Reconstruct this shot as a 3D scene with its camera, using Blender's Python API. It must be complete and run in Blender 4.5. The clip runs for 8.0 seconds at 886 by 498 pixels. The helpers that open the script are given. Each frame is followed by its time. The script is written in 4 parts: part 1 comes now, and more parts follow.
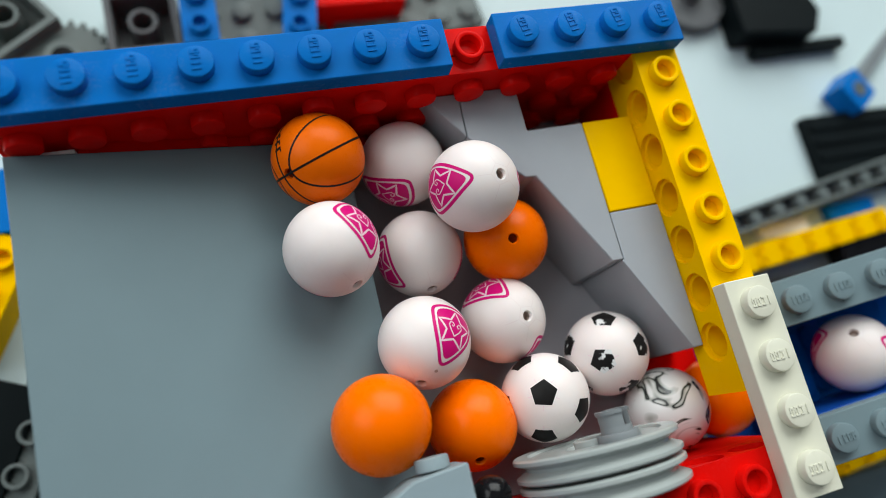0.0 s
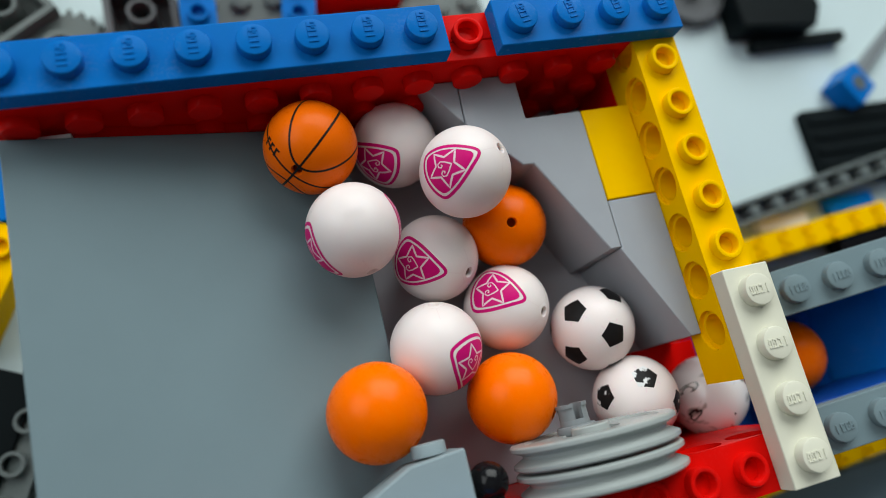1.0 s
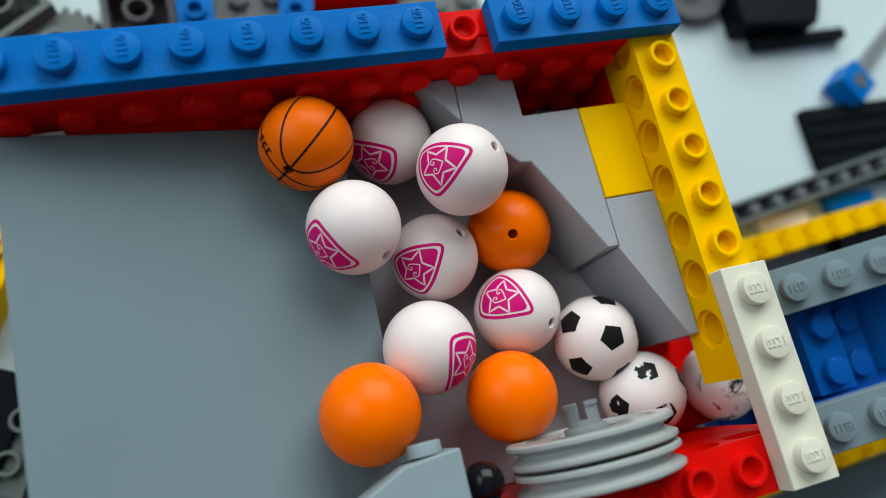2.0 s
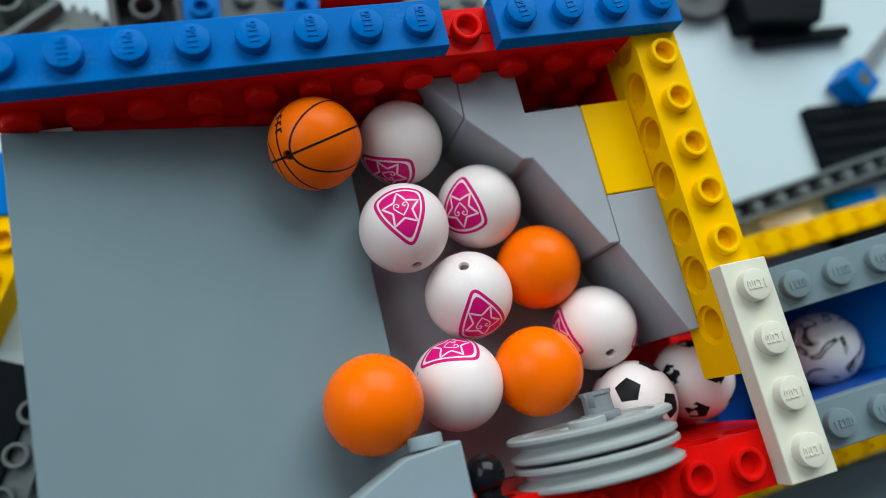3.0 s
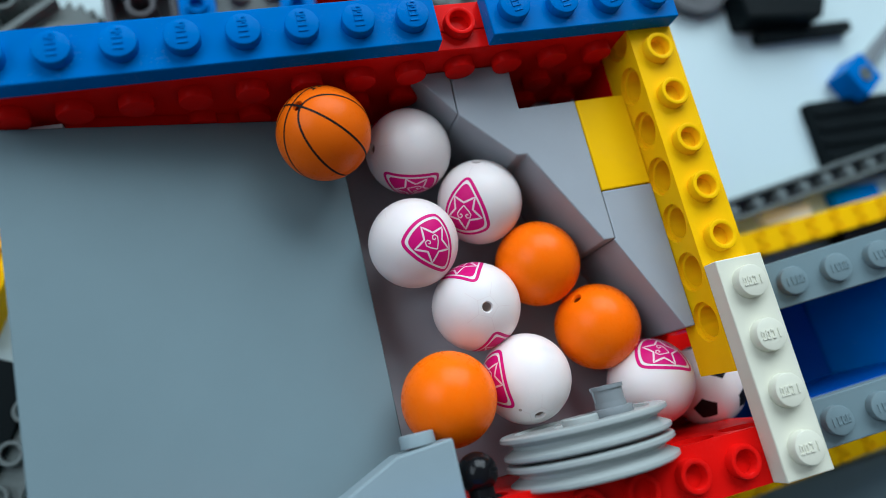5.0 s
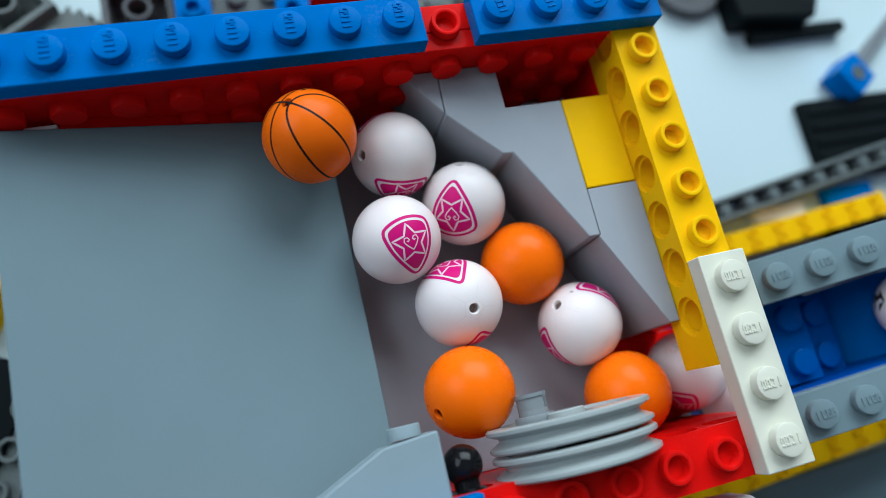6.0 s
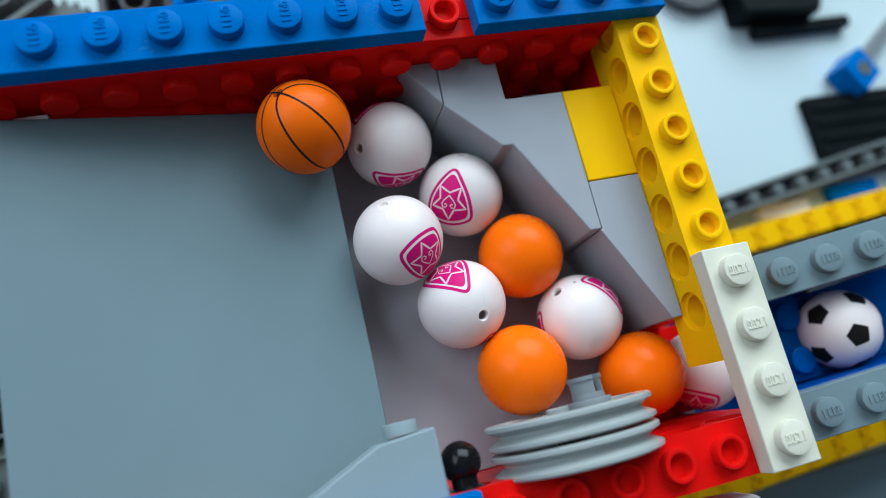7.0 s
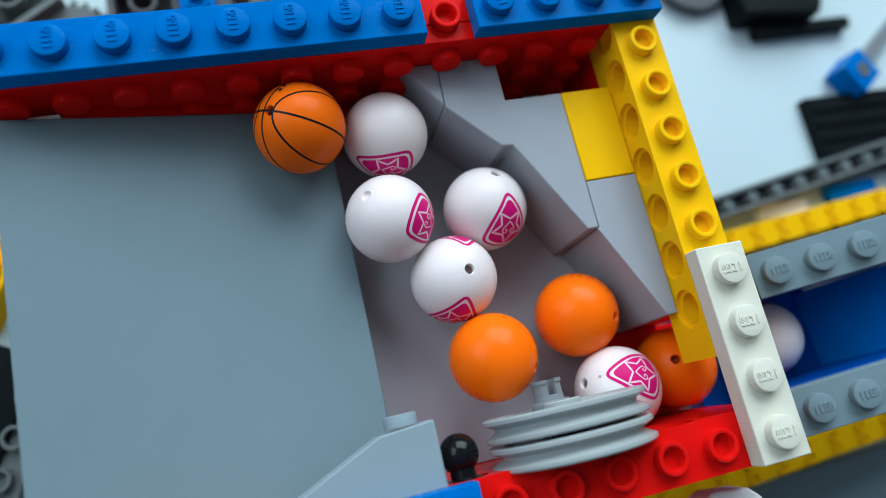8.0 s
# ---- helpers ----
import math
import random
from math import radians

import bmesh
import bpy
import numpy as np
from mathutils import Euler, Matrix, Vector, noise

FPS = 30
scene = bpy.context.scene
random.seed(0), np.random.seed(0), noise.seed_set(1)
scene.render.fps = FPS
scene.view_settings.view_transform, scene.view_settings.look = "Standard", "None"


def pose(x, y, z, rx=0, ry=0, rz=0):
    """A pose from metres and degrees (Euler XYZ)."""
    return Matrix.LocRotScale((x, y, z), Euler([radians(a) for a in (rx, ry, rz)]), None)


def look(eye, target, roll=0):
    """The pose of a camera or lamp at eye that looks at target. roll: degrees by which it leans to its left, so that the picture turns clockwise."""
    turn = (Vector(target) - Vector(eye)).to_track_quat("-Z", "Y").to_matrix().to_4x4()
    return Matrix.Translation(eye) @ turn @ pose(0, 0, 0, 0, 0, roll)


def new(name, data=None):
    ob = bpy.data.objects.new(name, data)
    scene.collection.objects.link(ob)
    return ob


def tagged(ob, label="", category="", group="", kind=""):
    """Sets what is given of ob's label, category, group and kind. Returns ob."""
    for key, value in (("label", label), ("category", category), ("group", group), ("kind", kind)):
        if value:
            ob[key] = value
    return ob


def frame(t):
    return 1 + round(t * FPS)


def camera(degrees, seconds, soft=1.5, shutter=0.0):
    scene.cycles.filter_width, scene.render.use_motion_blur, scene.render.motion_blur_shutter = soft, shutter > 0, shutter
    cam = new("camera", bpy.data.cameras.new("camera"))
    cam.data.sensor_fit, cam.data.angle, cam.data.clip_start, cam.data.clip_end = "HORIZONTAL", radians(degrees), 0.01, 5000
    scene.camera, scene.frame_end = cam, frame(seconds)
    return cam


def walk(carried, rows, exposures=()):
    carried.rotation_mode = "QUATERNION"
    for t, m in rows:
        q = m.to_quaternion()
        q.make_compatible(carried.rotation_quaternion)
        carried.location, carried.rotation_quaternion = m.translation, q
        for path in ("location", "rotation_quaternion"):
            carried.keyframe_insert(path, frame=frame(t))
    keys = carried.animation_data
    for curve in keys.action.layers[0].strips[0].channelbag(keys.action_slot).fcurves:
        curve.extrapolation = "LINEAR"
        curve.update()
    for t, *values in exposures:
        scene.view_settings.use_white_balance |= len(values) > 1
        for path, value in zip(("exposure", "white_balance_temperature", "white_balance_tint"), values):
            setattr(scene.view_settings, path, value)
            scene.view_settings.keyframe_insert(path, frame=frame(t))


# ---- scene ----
cam = camera(63.95, 8.0, 0.8)
PATH = [
    (0, 0.02537, -0.05233, 0.09236, 16.095, -12.477, -14.124),
    (0.5, 0.02545, -0.05285, 0.09260, 16.253, -12.602, -14.226),
    (1, 0.02546, -0.05407, 0.09166, 15.968, -12.547, -13.943),
    (1.5, 0.02604, -0.05414, 0.09071, 15.955, -12.582, -13.988),
    (3, 0.02656, -0.05491, 0.09222, 15.640, -12.035, -13.587),
    (3.5, 0.02646, -0.05569, 0.09140, 15.781, -12.040, -13.596),
    (4, 0.02667, -0.05514, 0.09035, 15.541, -11.995, -13.483),
    (5.5, 0.02927, -0.05590, 0.09305, 15.506, -11.495, -13.708),
    (6, 0.03028, -0.05729, 0.09389, 15.770, -11.215, -13.735),
    (6.5, 0.03118, -0.05844, 0.09318, 15.919, -11.036, -13.645),
    (7, 0.03126, -0.05803, 0.09179, 15.789, -11.024, -13.589),
    (7.5, 0.03033, -0.05806, 0.09187, 15.579, -10.965, -13.455),
    (8, 0.03120, -0.05884, 0.09440, 15.573, -10.755, -13.252),
]
walk(cam, [(t, pose(x, y, z, a, b, c)) for t, x, y, z, a, b, c in PATH],
     [(0, 0.11, 6950, 8), (0.5, -0.02, 6950, 8), (1.5, 0.0, 6900, 7), (3.5, 0.03, 6400, 6), (5.5, 0.11, 5970, 5), (7, 0.18, 5980, 5), (8, 0.18, 5930, 5)])
cam.data.dof.use_dof = True
cam.data.dof.focus_distance = 0.106
cam.data.dof.aperture_fstop = 10.5

# ---- light: a cool overcast window behind the long wall of the bin, and a weaker one at the ramp's side ----
MM = 0.001
TABLE = -72.0
world = bpy.data.worlds.new("world")
scene.world = world
world.use_nodes = True
wn = world.node_tree
sky = wn.nodes.new("ShaderNodeTexSky")
sky.sky_type, sky.sun_disc = "NISHITA", False
sky.sun_elevation, sky.sun_rotation = radians(40), radians(20)
wn.nodes["Background"].inputs[1].default_value = 0.1
wn.links.new(sky.outputs[0], wn.nodes["Background"].inputs[0])


def area_lamp(name, eye, target, sx, sy, watts, colour):
    data = bpy.data.lights.new(name, "AREA")
    data.shape, data.size, data.size_y, data.energy, data.color = "RECTANGLE", sx, sy, watts, colour
    ob = new(name, data)
    ob.matrix_world = look(eye, target)
    return tagged(ob, kind="structure")


area_lamp("window_daylight", (0.55, 1.17, 1.0), (0.1, 0.0, 0.05), 1.6, 1.2, 33.0, (0.86, 0.95, 1.0))
area_lamp("side_window_daylight", (-0.97, 0.58, 1.05), (0.05, -0.05, 0.0), 1.1, 1.1, 11.0, (0.88, 0.95, 1.0))

# ---- materials ----


def node_material(name):
    m = bpy.data.materials.new(name)
    m.use_nodes = True
    return m, m.node_tree.nodes, m.node_tree.links, m.node_tree.nodes["Principled BSDF"]


def plastic(name, colour, rough=0.28, wear=0.12, bump=0.06, grain=900.0, sub=0.0, dust=0.0, spec=0.10, scuff=0.0, cover=0.29, spot=2000, under=0.22):
    """Moulded ABS: faint mottling, fine scratches in the gloss, soft relief."""
    m, n, l, b = node_material(name)
    co = n.new("ShaderNodeTexCoord")
    big, fine = n.new("ShaderNodeTexNoise"), n.new("ShaderNodeTexNoise")
    big.inputs["Scale"].default_value, big.inputs["Detail"].default_value = grain * 0.12, 4
    fine.inputs["Scale"].default_value, fine.inputs["Detail"].default_value = grain, 3
    l.new(co.outputs["Object"], big.inputs["Vector"])
    l.new(co.outputs["Object"], fine.inputs["Vector"])
    mix = n.new("ShaderNodeMix")
    mix.data_type = "RGBA"
    mix.inputs[6].default_value = (*[c * (1 - wear) for c in colour], 1)
    mix.inputs[7].default_value = (*[min(1, c * (1 + wear * 0.6) + dust) for c in colour], 1)
    l.new(big.outputs["Fac"], mix.inputs[0])
    l.new(mix.outputs[2], b.inputs["Base Color"])
    if scuff:
        spots, where, cut = n.new("ShaderNodeTexNoise"), n.new("ShaderNodeTexNoise"), n.new("ShaderNodeMapRange")
        spots.inputs["Scale"].default_value, spots.inputs["Detail"].default_value = spot, 6
        where.inputs["Scale"].default_value, where.inputs["Detail"].default_value = 160, 3
        l.new(co.outputs["Object"], spots.inputs["Vector"])
        l.new(co.outputs["Object"], where.inputs["Vector"])
        both = n.new("ShaderNodeMath")
        both.operation = "MULTIPLY"
        l.new(spots.outputs["Fac"], both.inputs[0])
        l.new(where.outputs["Fac"], both.inputs[1])
        cut.inputs[1].default_value, cut.inputs[2].default_value, cut.inputs[4].default_value = cover, cover + (0.03 if scuff == 1 else 0.16), scuff
        l.new(both.outputs[0], cut.inputs[0])
        worn = n.new("ShaderNodeMix")
        worn.data_type = "RGBA"
        worn.inputs[7].default_value = (*[0.5 * c + under for c in colour], 1)
        l.new(cut.outputs[0], worn.inputs[0])
        l.new(mix.outputs[2], worn.inputs[6])
        l.new(worn.outputs[2], b.inputs["Base Color"])
    rr = n.new("ShaderNodeMapRange")
    rr.inputs[3].default_value, rr.inputs[4].default_value = rough * 0.75, rough * 1.35
    l.new(fine.outputs["Fac"], rr.inputs[0])
    l.new(rr.outputs[0], b.inputs["Roughness"])
    bp = n.new("ShaderNodeBump")
    bp.inputs["Strength"].default_value, bp.inputs["Distance"].default_value = bump, 0.0004
    l.new(big.outputs["Fac"], bp.inputs["Height"])
    l.new(bp.outputs[0], b.inputs["Normal"])
    b.inputs["IOR"].default_value = 1.5
    b.inputs["Specular IOR Level"].default_value = spec
    if sub:
        b.inputs["Subsurface Weight"].default_value = sub
        b.inputs["Subsurface Radius"].default_value = (0.002, 0.0012, 0.0009)
        b.inputs["Subsurface Scale"].default_value = 1.0
    return m


def marble_material():
    """Silvery white plastic with curling dark veins."""
    m, n, l, b = node_material("silver_marbled_plastic")
    co, swirl, ramp_ = n.new("ShaderNodeTexCoord"), n.new("ShaderNodeTexNoise"), n.new("ShaderNodeValToRGB")
    swirl.inputs["Scale"].default_value, swirl.inputs["Detail"].default_value = 125, 2.0
    swirl.inputs["Distortion"].default_value = 1.7
    l.new(co.outputs["Object"], swirl.inputs["Vector"])
    e = ramp_.color_ramp.elements
    pale, grey, dark = (0.76, 0.74, 0.73, 1), (0.30, 0.31, 0.28, 1), (0.02, 0.022, 0.022, 1)
    e[0].position, e[0].color = 0.0, pale
    e[1].position, e[1].color = 1.0, pale
    for pos, col in ((0.33, pale), (0.36, grey), (0.375, dark), (0.395, dark), (0.405, grey), (0.45, pale), (0.66, pale), (0.675, dark), (0.69, grey), (0.72, pale)):
        e.new(pos).color = col
    l.new(swirl.outputs["Fac"], ramp_.inputs[0])
    l.new(ramp_.outputs[0], b.inputs["Base Color"])
    b.inputs["Roughness"].default_value, b.inputs["Metallic"].default_value = 0.2, 0.0
    return m


BLUE = plastic("blue_plastic", (0.0, 0.145, 0.485), 0.24, 0.2, 0.14, spec=0.03, scuff=0.09)
LIFT_BLUE = plastic("ultramarine_plastic", (0.0, 0.085, 0.36), 0.26, 0.14, spec=0.1)
DEEP_BLUE = plastic("deep_blue_plastic", (0.005, 0.07, 0.36), 0.3, 0.15)
RED = plastic("red_plastic", (0.70, 0.005, 0.004), 0.22, 0.12, spec=0.035, scuff=0.03)
YELLOW = plastic("yellow_plastic", (0.90, 0.50, 0.0), 0.3, 0.08, spec=0.02, scuff=0.03)
CREAM = plastic("aged_white_plastic", (0.68, 0.67, 0.55), 0.34, 0.06)
GREY = plastic("light_grey_plastic", (0.335, 0.355, 0.385), 0.38, 0.08, scuff=0.1)
SLOPE_GREY = plastic("bluish_grey_plastic", (0.25, 0.315, 0.34), 0.36, 0.08, scuff=0.06)
RAMP_GREY = plastic("satin_grey_plastic", (0.172, 0.240, 0.264), 0.42, 0.10, grain=500)
FLOOR_GREY = plastic("warm_grey_plastic", (0.385, 0.38, 0.41), 0.4, 0.08, grain=500)
OLD_GREY = plastic("old_grey_plastic", (0.36, 0.395, 0.385), 0.2, 0.08, spec=0.5)
# old grey darkened for loose parts, as those behind the wall lie in shadow
SHADED_GREY = plastic("shaded_grey_plastic", (0.14, 0.165, 0.16), 0.38, 0.12, scuff=0.2)
DARK_GREY = plastic("dark_grey_plastic", (0.10, 0.105, 0.11), 0.35, 0.15)
PEG_GREY = plastic("peg_grey_plastic", (0.20, 0.22, 0.23), 0.36, 0.1)
BLACK = plastic("black_plastic", (0.006, 0.006, 0.007), 0.16, 0.2, spec=0.2)
TEAL_BLACK = plastic("worn_black_plastic", (0.005, 0.008, 0.009), 0.4, 0.3, spec=0.06)
WHITE = plastic("white_plastic", (0.80, 0.80, 0.78), 0.3, 0.04)
BALL_WHITE = plastic("white_ball_plastic", (0.82, 0.735, 0.715), 0.3, 0.09, 0.07, sub=0.15, spec=0.22, scuff=0.08)
BALL_ORANGE = plastic("orange_ball_plastic", (1.0, 0.155, 0.0), 0.27, 0.04, 0.03, sub=0.08, spec=0.12)
BASKET_ORANGE = plastic("basketball_orange_plastic", (0.86, 0.14, 0.003), 0.28, 0.08, 0.10, grain=2500, spec=0.09)
INK_BLACK = plastic("black_print", (0.012, 0.011, 0.011), 0.35, 0.3)
INK_WORN = plastic("worn_black_print", (0.014, 0.013, 0.013), 0.4, 0.6, grain=3000, scuff=1.0, cover=0.272, spot=700, under=0.72)
INK_PINK = plastic("magenta_print", (0.62, 0.006, 0.165), 0.36, 0.12, grain=2500)
INK_PALE = plastic("pale_pink_print", (0.82, 0.60, 0.66), 0.36, 0.10, grain=2500)
# white ball plastic darkened to paint the shade of the seam grooves
SEAM_SHADE = plastic("ball_seam_shade", (0.78, 0.67, 0.66), 0.4, 0.1)
HOLE = plastic("hole_inside", (0.46, 0.36, 0.32), 0.6, 0.2)
TABLE_TOP = plastic("white_table_laminate", (0.53, 0.64, 0.65), 0.35, 0.03, 0.02, grain=60)
ROOM_WALL = plastic("room_wall_paint", (0.40, 0.40, 0.44), 0.8, 0.04, grain=8)
FLOOR_BOARD = plastic("room_floor", (0.22, 0.19, 0.16), 0.6, 0.2, grain=20)
CEILING_PAINT = plastic("ceiling_paint", (0.72, 0.73, 0.73), 0.85, 0.03, grain=8)
HOLE_ORANGE = plastic("orange_hole_inside", (0.30, 0.035, 0.004), 0.6, 0.2)
MARBLE = marble_material()

# ---- mesh helpers; sizes in millimetres ----


def part(name, bm, material, parent=None, label="", smooth=True, bevel=0.0, limit=35):
    me = bpy.data.meshes.new(name)
    bmesh.ops.remove_doubles(bm, verts=bm.verts, dist=0.002)
    bmesh.ops.recalc_face_normals(bm, faces=bm.faces)
    bmesh.ops.scale(bm, vec=(MM, MM, MM), verts=bm.verts)
    bm.to_mesh(me)
    bm.free()
    me.materials.append(material)
    if smooth:
        me.shade_smooth()
        me.set_sharp_from_angle(angle=radians(limit))
    ob = new(name, me)
    if parent is not None:
        ob.parent = parent
    if bevel:
        mod = ob.modifiers.new("rounded_edges", "BEVEL")
        mod.width, mod.segments, mod.limit_method, mod.angle_limit = bevel * MM, 2, "ANGLE", radians(35)
        mod.harden_normals = False
    if label:
        ob["label"] = label
    return ob


def thing(name, label, category, m=None, group="", kind=""):
    ob = new(name)
    ob.empty_display_size = 0.004
    if m is not None:
        ob.matrix_world = m
    return tagged(ob, label, category, group, kind)


def at(x, y, z, rx=0, ry=0, rz=0):
    return pose(x * MM, y * MM, z * MM, rx, ry, rz)


def box(bm, x0, x1, y0, y1, z0, z1):
    v = [bm.verts.new((x, y, z)) for z in (z0, z1) for x, y in ((x0, y0), (x1, y0), (x1, y1), (x0, y1))]
    for f in ((3, 2, 1, 0), (4, 5, 6, 7), (0, 1, 5, 4), (1, 2, 6, 5), (2, 3, 7, 6), (3, 0, 4, 7)):
        bm.faces.new([v[i] for i in f])


def prism(bm, outline, z0, z1, m=None):
    lo = [bm.verts.new((x, y, z0)) for x, y in outline]
    hi = [bm.verts.new((x, y, z1)) for x, y in outline]
    n = len(outline)
    bm.faces.new(lo[::-1])
    bm.faces.new(hi)
    for i in range(n):
        bm.faces.new((lo[i], lo[(i + 1) % n], hi[(i + 1) % n], hi[i]))
    if m is not None:
        bmesh.ops.transform(bm, matrix=m, verts=lo + hi)


def lathe(bm, profile, segs=28, m=None):
    """Turns (radius, height) pairs about z."""
    rings, made = [], []
    for r, z in profile:
        if r < 1e-6:
            ring = [bm.verts.new((0, 0, z))]
        else:
            ring = [bm.verts.new((r * math.cos(2 * math.pi * i / segs), r * math.sin(2 * math.pi * i / segs), z)) for i in range(segs)]
        rings.append(ring)
        made += ring
    for a, b in zip(rings, rings[1:]):
        for i in range(segs):
            j = (i + 1) % segs
            q = [a[i % len(a)], a[j % len(a)], b[j % len(b)], b[i % len(b)]]
            q = [v for k, v in enumerate(q) if v not in q[:k]]
            if len(q) > 2:
                bm.faces.new(q)
    if m is not None:
        bmesh.ops.transform(bm, matrix=m, verts=made)


SOLID_STUD = [(2.4, 0), (2.4, 1.45), (2.32, 1.62), (2.12, 1.7), (0, 1.7)]
HOLLOW_STUD = [(2.4, 0), (2.4, 1.5), (2.3, 1.66), (2.14, 1.7), (1.85, 1.7), (1.68, 1.62), (1.6, 1.45), (1.6, -0.6), (0, -0.6)]
UP_X = Matrix.Rotation(radians(90), 4, "Y")
TO_MINUS_Y = Matrix.Rotation(radians(90), 4, "X")


def add_stud(owner, x, y, z, material, hollow=False, mark=None, turn=0, m=None):
    bm = bmesh.new()
    lathe(bm, HOLLOW_STUD if hollow else SOLID_STUD, 28, Matrix.Translation((x, y, z)) if m is None else m)
    s = part("stud", bm, material, owner)
    if mark is not None:
        bm = bmesh.new()
        t = Matrix.Translation((x, y, z + 1.68)) @ Matrix.Rotation(radians(turn), 4, "Z")
        for k, (w, h) in enumerate(((0.22, 1.3), (0.5, 1.3), (0.55, 1.3), (0.5, 1.3))):
            cx = -1.2 + 0.8 * k
            start = len(bm.verts)
            box(bm, cx - 0.13, cx + 0.13, -h / 2, h / 2, 0, 0.16)
            if k:
                box(bm, cx + 0.13, cx + w, h / 2 - 0.24, h / 2, 0, 0.16)
                box(bm, cx + 0.13, cx + w, -h / 2, -h / 2 + 0.24, 0, 0.16)
            if k > 1:
                box(bm, cx + 0.36, cx + w + 0.05, -h / 2 + 0.24, 0.05, 0, 0.16)
        bmesh.ops.transform(bm, matrix=t, verts=bm.verts)
        part("raised_mark", bm, mark, s)
    return s


def slab_body(owner, x0, x1, y0, y1, z0, z1, material, name="body", bevel=0.18):
    bm = bmesh.new()
    box(bm, x0, x1, y0, y1, z0, z1)
    return part(name, bm, material, owner, bevel=bevel)


def plate(name, label, x0, x1, y0, y1, z0, material, height=3.2, category="building plate", turn=0, mark=True, m=None, group="", studs=True, hollow=False):
    """A studded plate or brick on the 8 mm grid; its studs are parts."""
    t = thing(name, label, category, m, group)
    slab_body(t, x0 + 0.05, x1 - 0.05, y0 + 0.05, y1 - 0.05, z0, z0 + height, material)
    if studs:
        for i in range(round((x1 - x0) / 8)):
            for j in range(round((y1 - y0) / 8)):
                add_stud(t, x0 + 4 + 8 * i, y0 + 4 + 8 * j, z0 + height, material, hollow, material if mark else None, turn)
    return t


def pierced_beam(name, label, n, m, material, skip=(), seen=None, group="", mark=False):
    """A beam brick n studs long on local x: hollow studs on top, round holes with a rim between them."""
    t = thing(name, label, "beam brick", m, group)
    bm = bmesh.new()
    L, y, z0, z1, zc, segs = 8.0 * n, 3.95, -9.6, 0.0, -3.8, 24
    x_start = -4.0
    xa, xb = x_start + 0.05, x_start + L - 0.05
    for side in (-1, 1):
        for k in range(n - 1):
            cx = 4.0 + 8 * k
            outer, rim, step, tube = [], [], [], []
            for i in range(segs):
                a = 2 * math.pi * i / segs
                c, s = math.cos(a), math.sin(a)
                w = 4.0 / max(abs(c), 1e-9)
                h = ((z1 - zc) if s > 0 else (zc - z0)) / max(abs(s), 1e-9)
                r = min(w, h)
                outer.append(bm.verts.new((cx + r * c, side * y, zc + r * s)))
                rim.append(bm.verts.new((cx + 3.1 * c, side * y, zc + 3.1 * s)))
                step.append(bm.verts.new((cx + 3.1 * c, side * (y - 0.8), zc + 3.1 * s)))
                tube.append(bm.verts.new((cx + 2.45 * c, side * (y - 0.8), zc + 2.45 * s)))
            deep = [bm.verts.new((v.co.x, 0, v.co.z)) for v in tube]
            corners = {}
            for i in range(segs):
                j = (i + 1) % segs
                bm.faces.new((outer[i], outer[j], rim[j], rim[i]))
                bm.faces.new((rim[i], rim[j], step[j], step[i]))
                bm.faces.new((step[i], step[j], tube[j], tube[i]))
                bm.faces.new((tube[i], tube[j], deep[j], deep[i]))
                a, b = outer[i].co, outer[j].co
                if abs(a.x - b.x) > 1e-4 and abs(a.z - b.z) > 1e-4:
                    cxn = a.x if abs(abs(a.x - cx) - 4) < 1e-4 else b.x
                    czn = a.z if (abs(a.z - z0) < 1e-4 or abs(a.z - z1) < 1e-4) else b.z
                    bm.faces.new((outer[i], outer[j], bm.verts.new((cxn, side * y, czn))))
        for x0, x1 in ((xa, 0.0), (8.0 * (n - 1), xb)):
            v = [bm.verts.new(p) for p in ((x0, side * y, z0), (x1, side * y, z0), (x1, side * y, z1), (x0, side * y, z1))]
            bm.faces.new(v)
    for z in (z0, z1):
        bm.faces.new([bm.verts.new(p) for p in ((xa, -y, z), (xb, -y, z), (xb, y, z), (xa, y, z))])
    for x in (xa, xb):
        bm.faces.new([bm.verts.new(p) for p in ((x, -y, z0), (x, y, z0), (x, y, z1), (x, -y, z1))])
    part("body", bm, material, t)
    for k in range(n):
        if k not in skip:
            add_stud(t, 8.0 * k, 0, 0, material, True)
    return t


# ---- room that closes the place round the table ----


def setting(name, bm, material, label):
    return tagged(part(name, bm, material, smooth=False), label, kind="structure")


